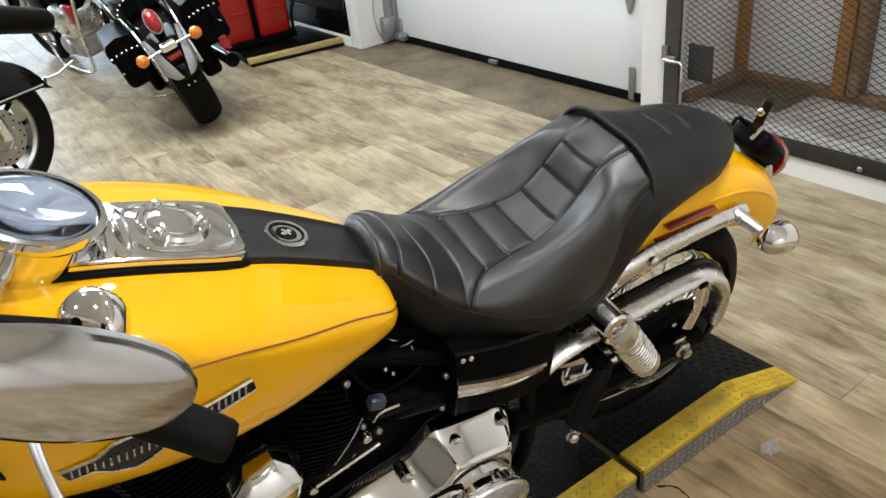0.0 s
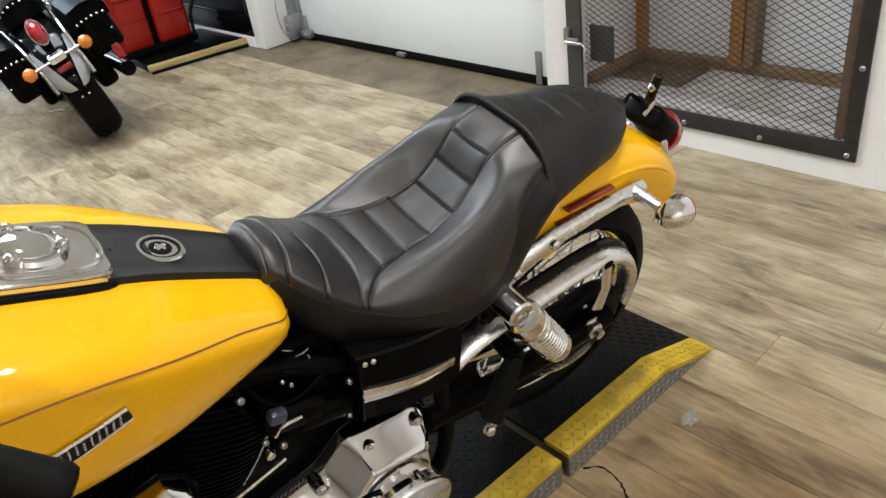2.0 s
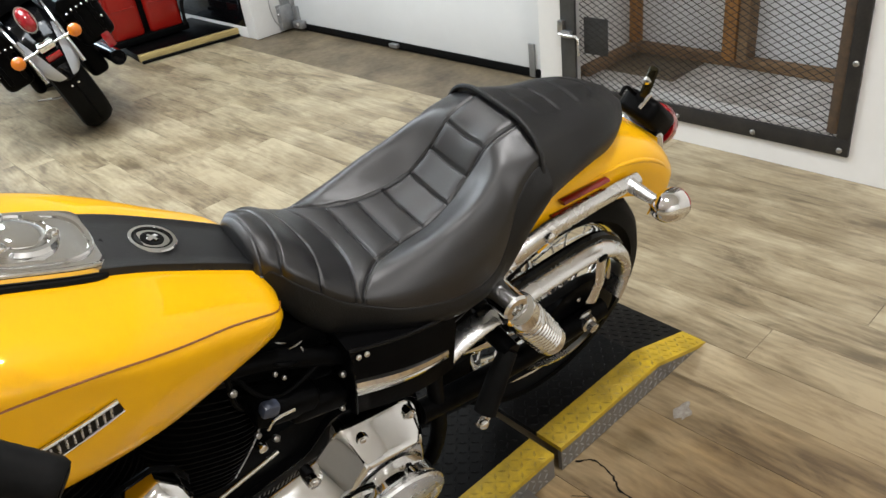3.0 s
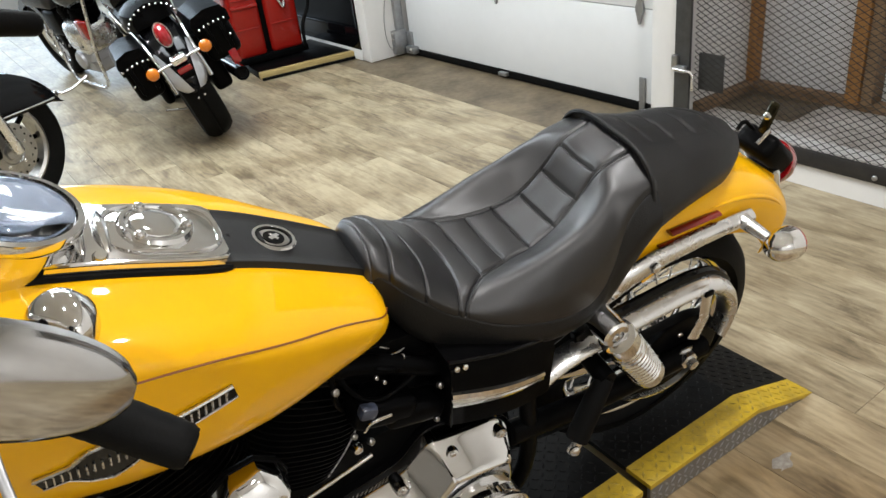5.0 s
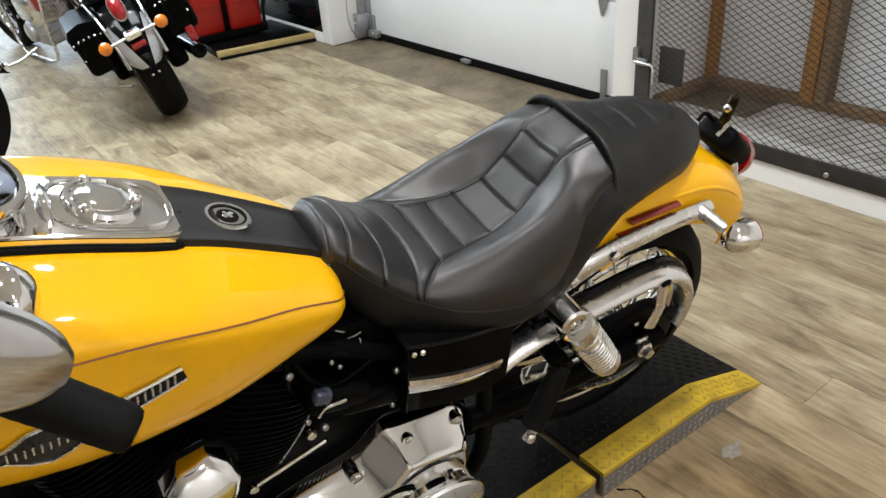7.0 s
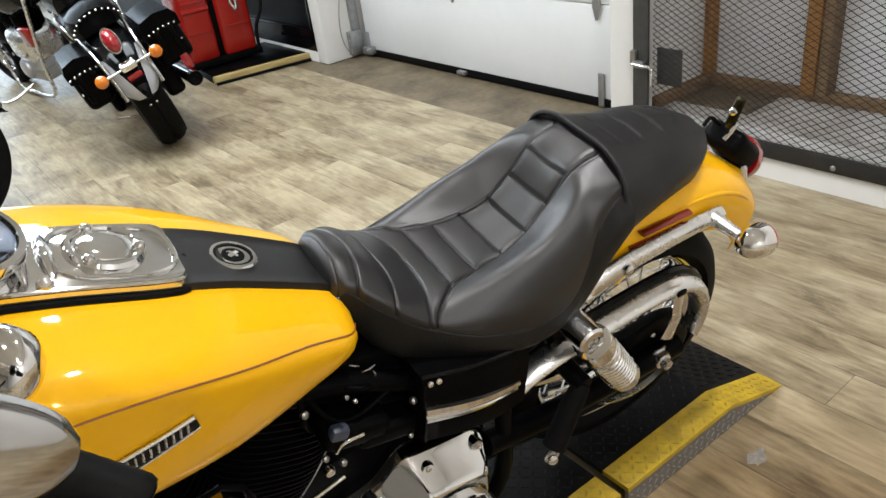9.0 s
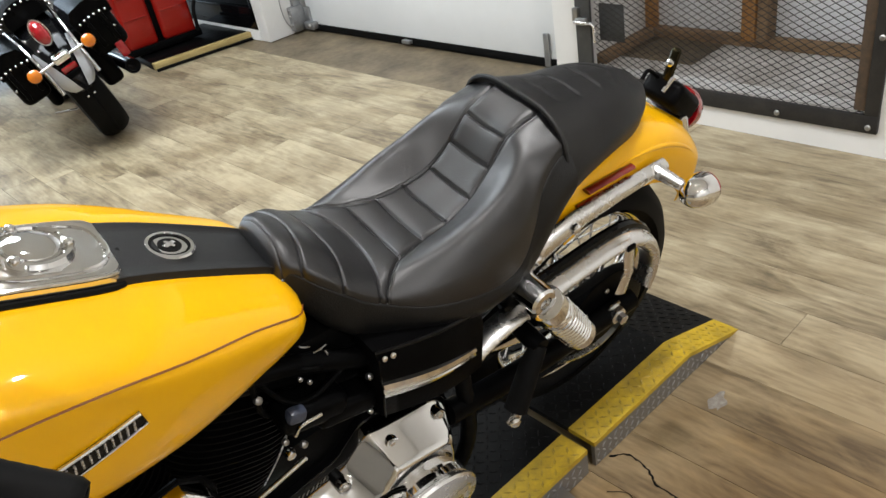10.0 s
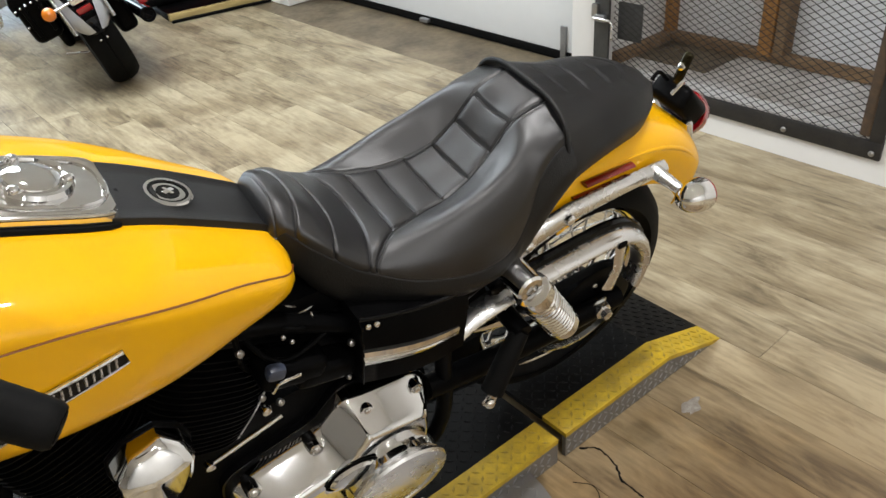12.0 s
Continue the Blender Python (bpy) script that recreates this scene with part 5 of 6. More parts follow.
# frame tubes, cables and small fittings in the gap under the seat
for side in (-1, 1):
    part("frame_tube", tube(smooth_line([(-0.42, side * 0.05, 0.80), (-0.2, side * 0.07, 0.70), (0.05, side * 0.10, 0.665), (0.20, side * 0.115, 0.600), (0.34, side * 0.115, 0.545), (0.48, side * 0.115, 0.60)], 30), 0.016, 10), BLACK, bike)
    part("frame_tube", tube(smooth_line([(-0.45, side * 0.06, 0.72), (-0.42, side * 0.11, 0.40), (-0.36, side * 0.13, 0.18), (0.0, side * 0.13, 0.12), (0.35, side * 0.12, 0.16), (0.36, side * 0.115, 0.5)], 40), 0.016, 10), BLACK, bike)
part("intake", block((0.16, 0.18, 0.14), (0.14, 0.0, 0.60), 0.02), BLACK, bike)
part("under_seat_tray", block((0.42, 0.20, 0.05), (0.32, 0.0, 0.60), 0.012), BLACK, bike)
part("coil_cover", block((0.105, 0.06, 0.045), (0.085, -0.115, 0.575), 0.014, pose(0, 0, 0, 0, 16, 0), 3), BLACK, bike)
part("coil_cover", block((0.10, 0.05, 0.04), (0.135, -0.120, 0.545), 0.012, pose(0, 0, 0, 0, 14, 0), 3), BLACK, bike)
for pts in (((0.02, -0.09, 0.68), (0.05, -0.12, 0.62), (0.09, -0.125, 0.60), (0.15, -0.12, 0.62)), ((0.06, -0.10, 0.66), (0.10, -0.125, 0.655), (0.13, -0.11, 0.63), (0.17, -0.12, 0.60)), ((0.012, -0.13, 0.70), (0.011, -0.136, 0.66), (0.018, -0.12, 0.62), (0.03, -0.10, 0.58))):
    part("hose", tube(smooth_line(pts, 18), 0.0042, 8), BLACK, bike)
for p, r in (((0.012, -0.14, 0.674), 0.008), ((0.075, -0.135, 0.662), 0.005), ((0.087, -0.135, 0.646), 0.005), ((0.174, -0.142, 0.596), 0.008), ((0.166, -0.145, 0.522), 0.006), ((0.056, -0.14, 0.532), 0.008), ((0.031, -0.14, 0.561), 0.007)):
    part("fitting", lathe([(r * 0.5, -r), (r, -r * 0.6), (r, r * 0.6), (r * 0.5, r), (0.0005, r)], aim(p, (0.3, -1, 0.5)) @ Matrix.Diagonal((0.7, 0.7, 0.7, 1)), 10), STEEL, bike)
for a, b in (((0.084, -0.135, 0.722), (0.098, -0.135, 0.712)), ((0.100, -0.137, 0.700), (0.120, -0.137, 0.703)), ((0.118, -0.135, 0.690), (0.120, -0.135, 0.678))):
    part("clip", tube([a, Vector(a).lerp(Vector(b), 0.5) + Vector((0, -0.003, 0.002)), b], [0.0008, 0.0014, 0.0008], 6), STEEL, bike, "small bright wire clip")
part("connector", block((0.028, 0.02, 0.022), (0.056, -0.138, 0.602), 0.006, pose(0, 0, 0, 0, 20, 0), 2), BLUE_GREY, bike, "blue-grey wiring connector")
part("bright_line", tube(smooth_line([(0.046, -0.145, 0.568), (0.058, -0.147, 0.585), (0.090, -0.145, 0.581)], 10), 0.0026, 8), CHROME, bike)
part("foot_control", tube(smooth_line([(-0.30, -0.15, 0.30), (-0.22, -0.185, 0.30), (-0.14, -0.195, 0.275), (-0.06, -0.195, 0.245)], 16), 0.009, 10), CHROME, bike, "chrome foot shift lever")
part("foot_control", tube(smooth_line([(-0.34, -0.15, 0.36), (-0.26, -0.20, 0.355), (-0.20, -0.20, 0.33)], 12), 0.008, 10), CHROME, bike)
stand = part("side_stand", tube(smooth_line([(-0.05, -0.12, 0.14), (-0.02, -0.22, 0.10), (0.0, -0.34, 0.075), (0.01, -0.36, 0.072)], 14), 0.013, 10), BLACK, bike, "black side stand")


# ---- the other vehicles on the shop floor ----
def studs(parent, line, r=0.006):
    for p in line:
        ring_bolt(parent, p, (0.75, 0, 0.5), r, r * 0.8, CHROME, "stud")


def tip_width(a):
    """Half the width of the cruiser's fender, drawn in to a rounded tip."""
    return 0.105 * max(0.06, 1 - max(0.0, (34 - a) / 27) ** 2) ** 0.5


def touring_cruiser():
    """A black and silver cruiser seen from behind: bags, lamps, fender, tyre."""
    m = Matrix.Translation((0.548, 3.20, 0)) @ pose(0, 0, 0, 0, 0, -92) @ pose(0, 0, 0, 17)
    b = thing("motorcycle", m, "black and silver cruiser with studded leather saddlebags", "motorcycle")
    wheel(b, Vector((-0.02, 0, 0.315)), 0.315, 0.165, 0.20, 24, rim_mat=BLACK, hub_mat=BLACK)
    rings = []
    for k in range(34):
        a = radians(150 - 142 * k / 33)
        R = 0.385 - 0.02 * (k / 33) ** 2
        w = tip_width(math.degrees(a))
        sec = [(y * w, r) for y, r in ((-1.0, R - 0.13), (-1.02, R - 0.06), (-0.85, R - 0.018), (-0.45, R - 0.002), (0, R), (0.45, R - 0.002), (0.85, R - 0.018), (1.02, R - 0.06), (1.0, R - 0.13))]
        rings.append([Vector((math.cos(a) * r, y, 0.315 + math.sin(a) * r)) for y, r in sec] + [Vector((math.cos(a) * (r - 0.006), y * 0.94, 0.315 + math.sin(a) * (r - 0.006))) for y, r in sec[::-1]])
    fender = part("rear_fender", skin(rings), GLOSS_BLACK, b, "gloss black rear fender with silver sides")
    for side in (-1, 1):
        rings = []
        for k in range(16):
            a = radians(48 - 38 * k / 15)
            R = 0.378
            w = tip_width(math.degrees(a)) + 0.003
            inner = min(w * 0.9, 0.086 - 0.070 * k / 15)
            rings.append([Vector((math.cos(a) * r, side * y, 0.315 + math.sin(a) * r)) for y, r in ((w, R - 0.045 - 0.05 * math.sin(math.pi * k / 15)), (w + 0.001, R - 0.040), (w * 0.6 + inner * 0.4, R - 0.004), (inner, R + 0.010))])
        part("silver_side", skin(rings, closed=False), GREY_PAINT, fender, "silver painted fender side")
        rail = smooth_line([(0.05, side * 0.115, 0.70), (0.20, side * 0.11, 0.66), (0.31, side * 0.10, 0.53), (0.345, side * 0.098, 0.40)], 20)
        part("fender_rail", tube(rail, 0.010, 10), DARK_CHROME, b, "chrome fender rail")
        arm = part("signal_arm", tube([(0.325, 0, 0.535), (0.33, side * 0.12, 0.535)], 0.007, 10), CHROME, b)
        part("turn_signal", lathe([(0.010, -0.02), (0.031, -0.006), (0.033, 0.006), (0.030, 0.018), (0.016, 0.028), (0.001, 0.031)], aim((0.332, side * 0.147, 0.535), (0.95, 0, 0.25)), 24), AMBER, arm, "round amber turn signal")
        bag_m = Matrix.Translation((0.02, -0.195 if side < 0 else 0.238, 0.52))
        wide = 0.92 if side < 0 else 1.16
        bag = part("saddlebag", block((0.40, 0.155 * wide, 0.24), (0, 0, 0), 0.035, None, 3), BAG, b, "black studded leather saddlebag")
        bag.matrix_local = bag_m
        part("bag_lid", skin([[Vector((x, y * wide, z)) for y, z in ((-0.085, 0.045), (-0.088, 0.10), (-0.07, 0.135), (0, 0.15), (0.07, 0.135), (0.088, 0.10), (0.085, 0.045))] for x in (-0.20, -0.19, 0.19, 0.208)]), BAG, bag, "black leather lid")
        studs(bag, [(0.214, y, 0.075 - 1.5 * y * y) for y in (-0.07, -0.042, -0.014, 0.014, 0.042, 0.07)])
        studs(bag, [(0.203, y, -0.02) for y in (-0.06, 0.06)])
        for y in (-0.035, 0.04):
            part("strap", block((0.01, 0.022, 0.16), (0.207, y, 0.0), 0.003), BAG, bag)
    lamp = part("tail_lamp", lathe([(0.050, -0.02), (0.054, 0.0), (0.052, 0.014)], aim((0.272, 0, 0.66), (0.85, 0, 0.42)) @ Matrix.Diagonal((0.74, 1.3, 1.1, 1)), 28), CHROME, b, "chrome tail lamp with red lens")
    part("lens", lathe([(0.048, 0.012), (0.044, 0.03), (0.028, 0.045), (0.001, 0.050)], aim((0.272, 0, 0.66), (0.85, 0, 0.42)) @ Matrix.Diagonal((0.74, 1.3, 1.1, 1)), 28), RED_LENS, lamp, "teardrop red lens")
    part("signal_bracket", block((0.05, 0.085, 0.045), (0.325, 0, 0.54), 0.014, pose(0, 0, 0, 0, 25, 0), 3), CHROME, b)
    part("reflector", block((0.012, 0.075, 0.03), (0.340, 0, 0.485), 0.004, pose(0, 0, 0, 0, 15, 0)), RED_LENS, b)
    part("plate_bracket", block((0.012, 0.11, 0.10), (0.335, 0, 0.42), 0.006, pose(0, 0, 0, 0, 12, 0)), BLACK, b)
    for y in (-0.02, 0.015):
        ring_bolt(b, (0.372, y, 0.34), (1, 0, 0.1), 0.006, 0.005)
    rings = []
    for k in range(15):
        s = k / 14
        w, top = 0.135 * max(0.25, math.sin(math.pi * (0.12 + 0.76 * s))) ** 0.4, 0.80 + 0.02 * math.sin(math.pi * s)
        rings.append([Vector((-0.24 + 0.36 * s, w * y, 0.70 + (top - 0.70) * z)) for y, z in ((-1.0, 0), (-1.04, 0.35), (-0.9, 0.75), (-0.5, 0.97), (0, 1.04), (0.5, 0.97), (0.9, 0.75), (1.04, 0.35), (1.0, 0))])
    part("passenger_seat", skin(rings), BAG, b, "black studded passenger seat")
    studs(b, [(0.120, 0.128 * math.sin(a), 0.705 + 0.085 * math.cos(a)) for a in [radians(-84 + 14 * k) for k in range(13)]])
    for side in (-1, 1):
        part("grab_rail", tube(smooth_line([(0.0, side * 0.135, 0.70), (-0.06, side * 0.15, 0.78), (-0.16, side * 0.15, 0.80), (-0.24, side * 0.14, 0.74)], 14), 0.007, 10), CHROME, b)
    part("rider_seat", block((0.40, 0.32, 0.12), (-0.40, 0, 0.69), 0.05, None, 4), BAG, b)
    part("fuel_tank", lathe([(0.02, -0.30), (0.11, -0.25), (0.16, -0.08), (0.16, 0.08), (0.12, 0.24), (0.03, 0.30)], aim((-0.82, 0, 0.80), (1, 0, -0.15)), 28), GLOSS_BLACK, b)
    part("engine", block((0.55, 0.30, 0.36), (-0.68, 0, 0.40), 0.06, None, 3), GLOSS_BLACK, b)
    part("muffler", tube([(-0.55, 0.19, 0.25), (-0.1, 0.235, 0.285), (0.26, 0.245, 0.305)], [0.030, 0.036, 0.038], 20), GLOSS_BLACK, b, "black muffler with open end")
    part("side_cover", block((0.42, 0.10, 0.34), (-0.10, 0.15, 0.40), 0.03, None, 3), BLACK, b)
    part("side_cover", block((0.36, 0.06, 0.30), (-0.18, -0.14, 0.42), 0.03, None, 3), BLACK, b)
    part("muffler_end", lathe([(0.038, 0), (0.035, 0.006), (0.024, 0.004), (0.022, -0.02), (0.001, -0.02)], aim((0.26, 0.245, 0.305), (1, 0.02, 0.05)), 24), BLACK, b)
    part("red_marker", block((0.02, 0.045, 0.085), (0.21, 0.262, 0.39), 0.008), RED_LENS, b)
    part("foot_board", tube([(-0.425, -0.05, 0.10), (-0.44, -0.09, 0.09), (-0.497, -0.196, 0.123)], 0.008, 8), CHROME, b)
    part("front_fork", tube([(-1.05, 0.0, 0.95), (-1.45, 0.0, 0.33)], 0.05, 14), CHROME, b)
    wheel(b, Vector((-1.55, 0, 0.315)), 0.315, 0.12, 0.22, 20)
    return b


touring_cruiser()


def silver_cruiser():
    """A chrome-laden cruiser farther back; its engine, tubes and stand are seen."""
    m = Matrix.Translation((0.22, 5.02, 0)) @ pose(0, 0, 0, 0, 0, 107) @ pose(0, 0, 0, -12)
    b = thing("motorcycle", m, "dark cruiser with a large polished engine beside other cycles", "motorcycle")
    case = part("engine_case", block((0.32, 0.26, 0.17), (0.02, 0, 0.225), 0.045, None, 3), GREY_PAINT, b, "silver painted engine case")
    part("case_joint", block((0.33, 0.27, 0.008), (0.02, 0, 0.235), 0.003), STEEL, case)
    upper = part("engine_cover", block((0.31, 0.28, 0.24), (-0.02, 0.01, 0.405), 0.075, pose(0, 0, 0, 0, -8, 0), 4), DULL_CHROME, b, "rounded polished engine cover")
    for dx in (-0.12, 0.09):
        ring_bolt(upper, (dx, 0.152, 0.36), (0, 1, 0), 0.012, 0.008, STEEL)
    part("side_cover", lathe([(0.085, 0), (0.08, 0.02), (0.06, 0.03), (0.001, 0.034)], aim((0.05, 0.13, 0.24), (0, 1, 0)) @ Matrix.Diagonal((0.85, 0.85, 1, 1)), 32), GREY_PAINT, case)
    for dx, tilt in ((-0.07, -20), (0.07, 20)):
        mm = aim((dx, 0, 0.50), (math.sin(radians(tilt)), 0, math.cos(radians(tilt))))
        part("cylinder", lathe([(0.07, 0)] + [(r, 0.012 + 0.016 * k + d) for k in range(7) for r, d in ((0.085, 0), (0.10, 0.004), (0.10, 0.008), (0.085, 0.012))] + [(0.09, 0.14), (0.07, 0.17)], mm, 24), BLACK, b, "finned engine cylinder")
    for side in (-1, 1):
        part("frame_tube", tube(smooth_line([(-0.5, side * 0.1, 0.75), (-0.35, side * 0.15, 0.35), (-0.28, side * 0.17, 0.10), (0.1, side * 0.17, 0.08), (0.36, side * 0.15, 0.10), (0.42, side * 0.12, 0.45)], 24), 0.012, 10), DULL_CHROME, b)
    part("exhaust_pipe", tube(smooth_line([(0.05, -0.12, 0.50), (0.18, -0.20, 0.40), (0.10, -0.22, 0.22), (0.45, -0.22, 0.22), (0.8, -0.22, 0.25)], 26), 0.024, 14), DULL_CHROME, b)
    part("frame_cover", block((0.34, 0.20, 0.22), (0.38, 0, 0.48), 0.05, None, 3), BLACK, b)
    part("fuel_tank", lathe([(0.02, -0.28), (0.11, -0.22), (0.15, -0.05), (0.14, 0.1), (0.08, 0.26), (0.02, 0.29)], aim((-0.1, 0, 0.74), (1, 0, -0.12)), 28), GLOSS_BLACK, b, "black fuel tank")
    part("red_panel", block((0.16, 0.04, 0.14), (-0.30, 0.13, 0.50), 0.02, None, 3), RED_PAINT, b, "dark red side panel")
    part("seat", block((0.5, 0.28, 0.12), (0.42, 0, 0.66), 0.05, None, 4), LEATHER, b)
    wheel(b, Vector((0.72, 0, 0.315)), 0.315, 0.14, 0.2, 20)
    wheel(b, Vector((-0.85, 0, 0.315)), 0.315, 0.12, 0.22, 20)
    part("front_fork", tube([(-0.55, 0.0, 0.95), (-0.85, 0.0, 0.32)], 0.045, 14), CHROME, b)
    part("side_stand", tube([(0.10, 0.15, 0.12), (0.12, 0.28, 0.085), (0.14, 0.36, 0.085), (0.19, 0.37, 0.085)], 0.010, 10), CHROME, b)
    part("rear_fender", skin([[Vector((0.72 + math.cos(a) * r, y, 0.315 + math.sin(a) * r)) for y, r in ((-0.1, 0.28), (-0.1, 0.34), (0, 0.37), (0.1, 0.34), (0.1, 0.28))] for a in [radians(150 - 8 * k) for k in range(17)]]), GLOSS_BLACK, b)
    return b


silver_cruiser()


def black_front_wheel():
    """The front end of a black bike: cast wheel, disc brake and fender."""
    m = Matrix.Translation((-0.50, 2.77, 0)) @ pose(0, 0, 0, 0, 0, 38)
    b = thing("motorcycle", m, "black motorcycle front end with cast wheel and disc brake", "motorcycle")
    c = Vector((0, 0, 0.315))
    mm = Matrix.Translation(c) @ pose(0, 0, 0, 90)
    part("tyre", lathe([(0.202, -0.045), (0.235, -0.060), (0.285, -0.058), (0.305, -0.035), (0.313, 0), (0.305, 0.035), (0.285, 0.058), (0.235, 0.060), (0.202, 0.045)], mm, 64, caps=False), RUBBER, b, "black rubber tyre")
    rim = part("rim", lathe([(0.206, -0.047), (0.196, -0.050), (0.186, -0.040), (0.184, 0.040), (0.196, 0.050), (0.206, 0.047)], mm, 64, caps=False), STEEL, b, "polished cast rim")
    for k in range(10):
        a = 2 * math.pi * k / 10
        part("spoke", tube([mm @ Vector((0.05 * math.cos(a), 0.05 * math.sin(a), 0.005)), mm @ Vector((0.19 * math.cos(a), 0.19 * math.sin(a), 0.0))], [0.013, 0.011], 8), BLACK, rim)
    disc = part("brake_disc", lathe([(0.128, 0.062), (0.128, 0.067), (0.090, 0.067), (0.090, 0.062)], mm, 56, caps=False), STEEL, b, "drilled steel brake disc")
    for k in range(24):
        a = 2 * math.pi * k / 24
        r = 0.101 + 0.016 * (k % 2)
        part("hole", lathe([(0.006, 0.0674), (0.006, 0.0680), (0.001, 0.0680)], mm @ Matrix.Translation((r * math.cos(a), r * math.sin(a), 0)), 8), BLACK, disc)
    carrier = part("disc_carrier", lathe([(0.10, 0.062), (0.098, 0.070), (0.06, 0.072), (0.055, 0.066), (0.04, 0.066), (0.036, 0.080), (0.001, 0.080)], mm, 40), STEEL, b)
    for k in range(5):
        a = 2 * math.pi * k / 5 + 0.3
        ring_bolt(carrier, mm @ Vector((0.075 * math.cos(a), 0.075 * math.sin(a), 0.071)), mm.to_3x3() @ Vector((0, 0, 1)), 0.007, 0.005)
    rings = []
    for k in range(30):
        a = radians(196 - 176 * k / 29)
        R = 0.350 + (0.022 * max(0, (k - 22) / 7))
        low = min(R - 0.012, 0.140 / max(0.3, math.sin(a)) if k > 13 else 0.210 + 0.004 * (13 - k))
        sec = ((-0.080, low), (-0.082, max(low + 0.004, R - 0.04)), (-0.060, R - 0.008), (0, R), (0.060, R - 0.008), (0.082, max(low + 0.004, R - 0.04)), (0.080, low))
        rings.append([c + Vector((math.cos(a) * r, y, math.sin(a) * r)) for y, r in sec] + [c + Vector((math.cos(a) * (r - 0.006), y * 0.93, math.sin(a) * (r - 0.006))) for y, r in sec[::-1]])
    fender = part("front_fender", skin(rings), GLOSS_BLACK, b, "gloss black front fender")
    trim = [c + Vector((0.154 / math.tan(radians(a)), -0.085, 0.154)) for a in range(108, 25, -4)]
    part("trim", tube(trim, 0.005, 8), DARK_CHROME, fender, "chrome fender trim")
    part("marker", lathe([(0.020, 0), (0.018, 0.012), (0.008, 0.02), (0.001, 0.021)], aim(c + Vector((0.335, -0.03, 0.150)), (0.7, -0.5, 0.4)), 16), CHROME, fender, "small chrome fender tip")
    for side in (-1, 1):
        part("fork_leg", tube([(0.0, side * 0.115, 0.315), (-0.16, side * 0.115, 0.95)], 0.026, 14), DULL_CHROME, b)
    part("caliper", block((0.10, 0.05, 0.12), (-0.12, -0.085, 0.37), 0.018, None, 3), BLACK, b)
    return b


black_front_wheel()

# red tool cart on a timber-edged platform
platform = thing("platform", Matrix.Translation((1.395, 4.425, 0)), "low black platform edged with a pale timber", "platform")
part("deck", block((0.70, 0.62, 0.05), (0, 0.02, 0.027), 0.004), BLACK, platform)
part("timber_edge", block((0.70, 0.045, 0.045), (0, -0.325, 0.030), 0.004, pose(0, 0, 0, 0, 0, 0)), PALE_TIMBER, platform, "pale timber edge")
part("skirt", block((0.69, 0.02, 0.018), (0.0, -0.362, 0.010), 0.003), RUBBER, platform)
cart = thing("tool_cart", Matrix.Translation((1.22, 4.50, 0.054)) @ pose(0, 0, 0, 0, 0, 6), "tall red steel tool cart with dark hoses", "tool cart")
for x0, w, zt in ((-0.14, 0.22, 0.95), (0.13, 0.24, 0.86)):
    cab = part("cabinet", block((w, 0.30, zt - 0.05), (x0, 0, (zt + 0.05) / 2), 0.03, None, 3), RED_PAINT, cart, "glossy red steel cabinet")
    for z in (0.25, 0.45, 0.65):
        part("drawer_line", block((w - 0.05, 0.012, 0.012), (x0, -0.151, z), 0.003), RED_PAINT, cab)
    for sx in (-0.3, 0.3):
        part("caster", lathe([(0.001, -0.016), (0.026, -0.016), (0.030, 0), (0.026, 0.016), (0.001, 0.016)], aim((x0 + sx * w, -0.10, 0.030), (1, 0, 0)), 18), RUBBER, cab)
# black block added to draw the dark gap between the cabinets
part("gap_strip", block((0.05, 0.30, 0.80), (-0.005, 0.03, 0.45), 0.008), BLACK, cart, "black strip standing for the dark gap between the cabinets")
part("base_frame", block((0.56, 0.30, 0.05), (0, 0, 0.035), 0.008), BLACK, cart)
part("cross_rib", block((0.20, 0.02, 0.03), (-0.14, -0.152, 0.40), 0.010, None, 3), RED_PAINT, cart)
part("hose", tube(smooth_line([(0.20, -0.15, 0.75), (0.31, -0.18, 0.55), (0.33, -0.17, 0.35), (0.26, -0.17, 0.20), (0.25, -0.16, 0.05)], 26), 0.013, 10), RUBBER, cart, "dark rubber hose")
part("hose", tube(smooth_line([(0.02, -0.16, 0.70), (0.10, -0.19, 0.42), (0.14, -0.18, 0.36), (0.16, -0.16, 0.60)], 22), 0.010, 10), DULL_CHROME, cart)

# cracks in the floor covering
CRACK = [(0.695, -0.212), (0.728, -0.238), (0.727, -0.292), (0.708, -0.334), (0.710, -0.383), (0.700, -0.440), (0.708, -0.508), (0.726, -0.560)]
line = smooth_line([(x, y, 0.0008) for x, y in CRACK], 60)
rnd = random.Random(9)
line = [v + Vector((rnd.uniform(-0.002, 0.002), rnd.uniform(-0.002, 0.002), 0)) for v in line]
crack = part("floor_crack", tube(line, [0.0012 + 0.0022 * rnd.random() for v in line], 5, flat=0.3), RUBBER, None, "thin dark crack in the worn floor covering")
tagged(crack, kind="structure")
line = smooth_line([(0.62, -0.275, 0.0008), (0.648, -0.31, 0.0008), (0.628, -0.35, 0.0008), (0.57, -0.375, 0.0008)], 30)
crack = part("floor_crack", tube(line, 0.0011, 5, flat=0.3), RUBBER, None, "thin dark crack in the worn floor covering")
tagged(crack, kind="structure")
rings = []
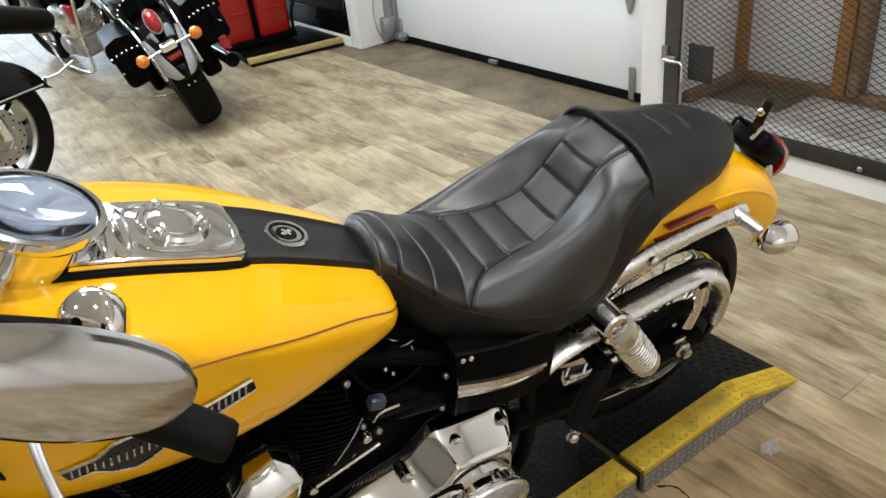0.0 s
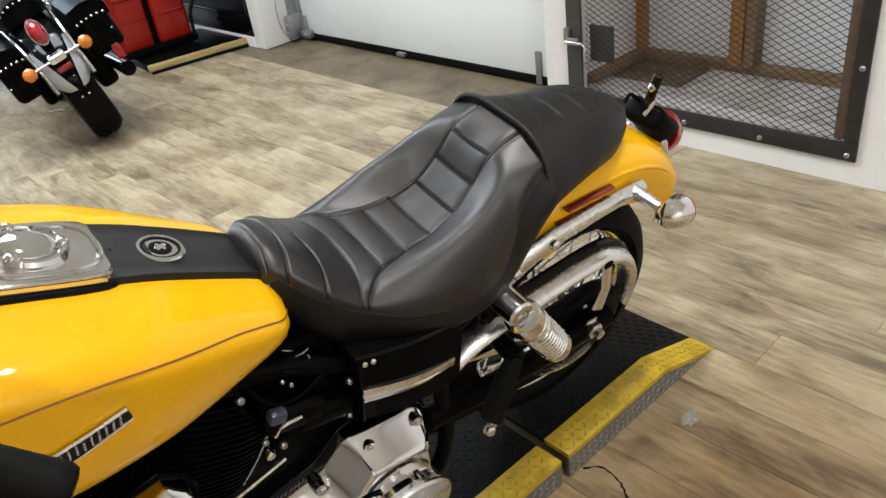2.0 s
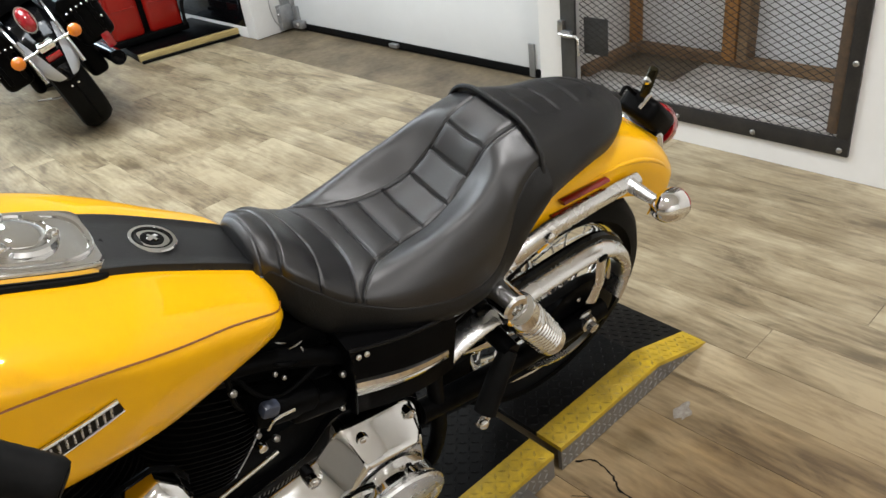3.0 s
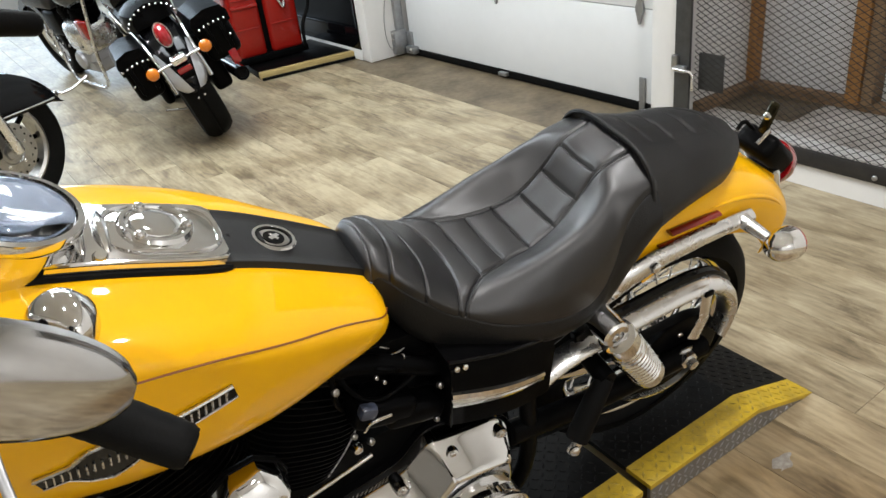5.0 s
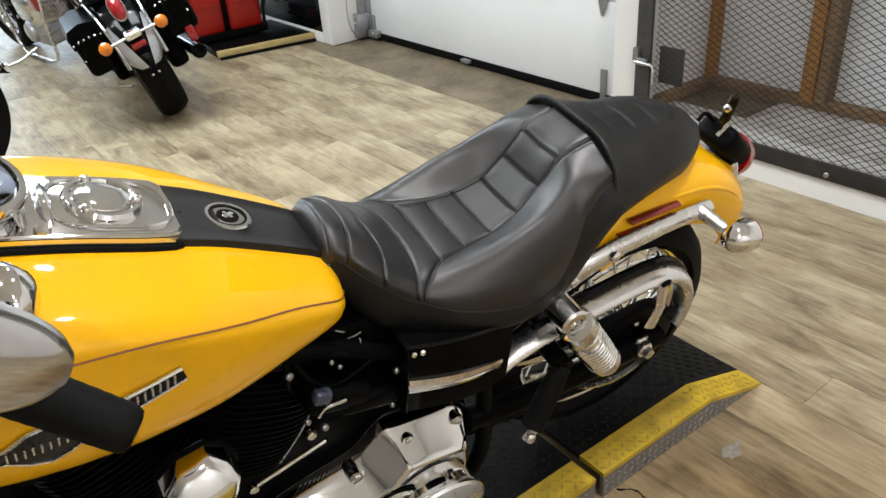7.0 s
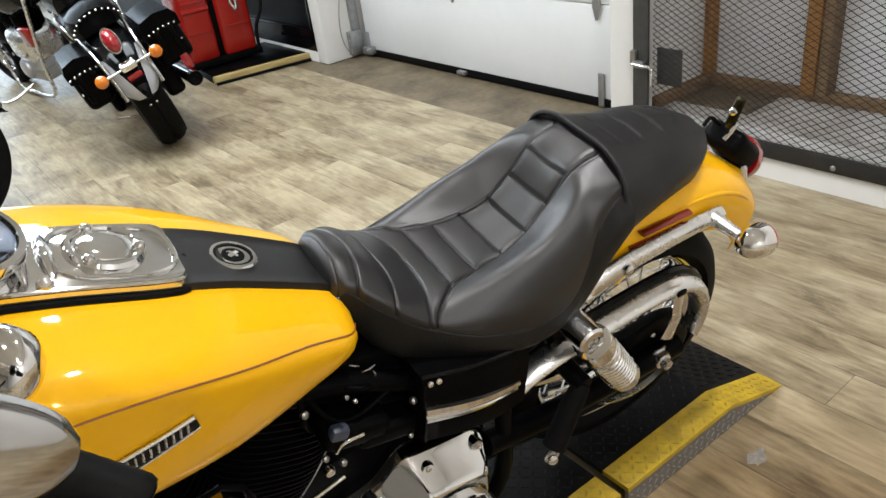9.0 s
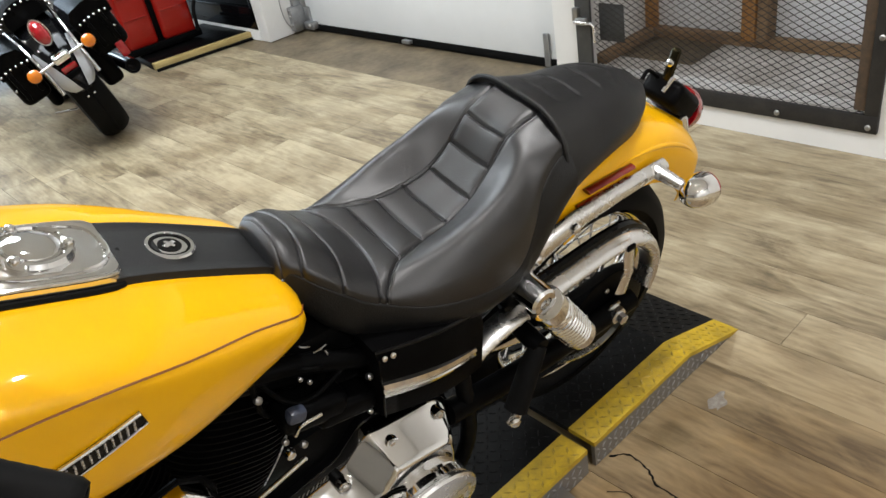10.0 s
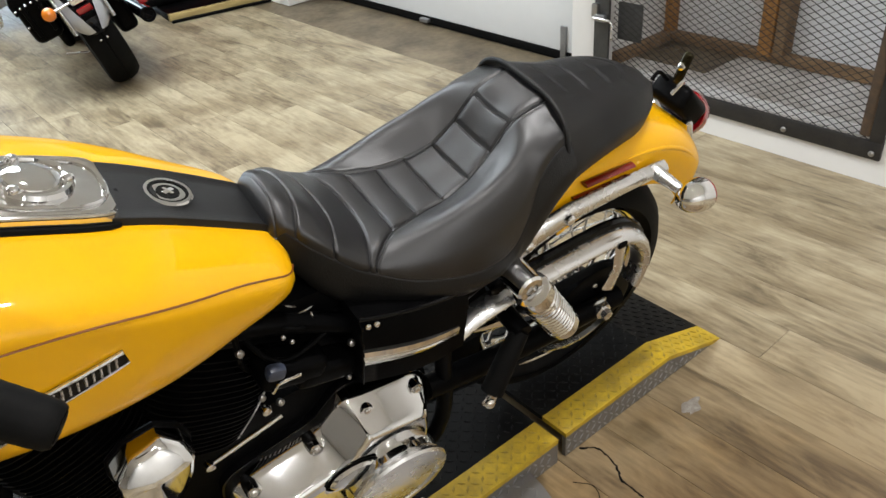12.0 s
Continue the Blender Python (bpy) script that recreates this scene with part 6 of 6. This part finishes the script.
for grow, h in ((1.0, 0.0003), (0.9, 0.0014), (0.5, 0.0018), (0.1, 0.0014)):
    rings.append([Vector((0.992 + grow * (0.030 + 0.007 * math.sin(3 * a + 1) + 0.005 * math.sin(5 * a)) * math.cos(a), -0.275 + grow * (0.019 + 0.004 * math.sin(4 * a)) * math.sin(a) + 0.3 * grow * 0.02 * math.cos(a), h)) for a in [2 * math.pi * k / 30 for k in range(30)]])
patch = part("floor_patch", skin(rings), WORN, None, "pale worn patch in the floor covering")
tagged(patch, kind="structure")

# ---- floor planks, laid along the gate wall ----
PW, PL = 0.152, 1.22


def plank_mesh(w, length):
    bm = block((w - 0.0010, length - 0.0010, 0.004), (0, 0, 0), 0.0006, seg=1)
    me = bpy.data.meshes.new("plank")
    bm.to_mesh(me)
    bm.free()
    me.materials.append(PLANK)
    return me


full = plank_mesh(PW, PL)
rest = []
rnd = random.Random(4)
for r in range(53):
    lx = -PW / 2 - r * PW
    y = -5.1 - rnd.random() * PL
    while y < 9.0:
        cy = y + PL / 2
        stop = 1.42 if r == 0 else 9.9
        if cy + PL / 2 > -5.1 and y < stop:
            if y + PL > stop:
                cut = stop - y
                ob = new("plank", plank_mesh(PW, cut))
                ob.parent = floor
                ob.matrix_local = pose(lx, y + cut / 2, -0.0022)
            elif lx > -3.4 and -2.2 < cy < 5.4:
                ob = new("plank", full)
                ob.parent = floor
                ob.matrix_local = pose(lx, cy, -0.0022)
            else:
                rest.append((lx, cy))
        y += PL
verts, faces = [], []
for lx, cy in rest:
    i = len(verts)
    a, b = PW / 2 - 0.0008, PL / 2 - 0.0008
    for sx, sy, z in ((-1, -1, -0.003), (1, -1, -0.003), (1, 1, -0.003), (-1, 1, -0.003), (-1, -1, 0), (1, -1, 0), (1, 1, 0), (-1, 1, 0)):
        verts.append((lx + sx * a, cy + sy * b, z - 0.0002))
    faces += [(i + 4, i + 5, i + 6, i + 7)] + [(i + k, i + (k + 1) % 4, i + 4 + (k + 1) % 4, i + 4 + k) for k in range(4)]
me = bpy.data.meshes.new("far_planks")
me.from_pydata(verts, [], faces)
me.materials.append(PLANK)
far = new("far_planks", me)
far.parent = floor
tagged(far, kind="stuff")
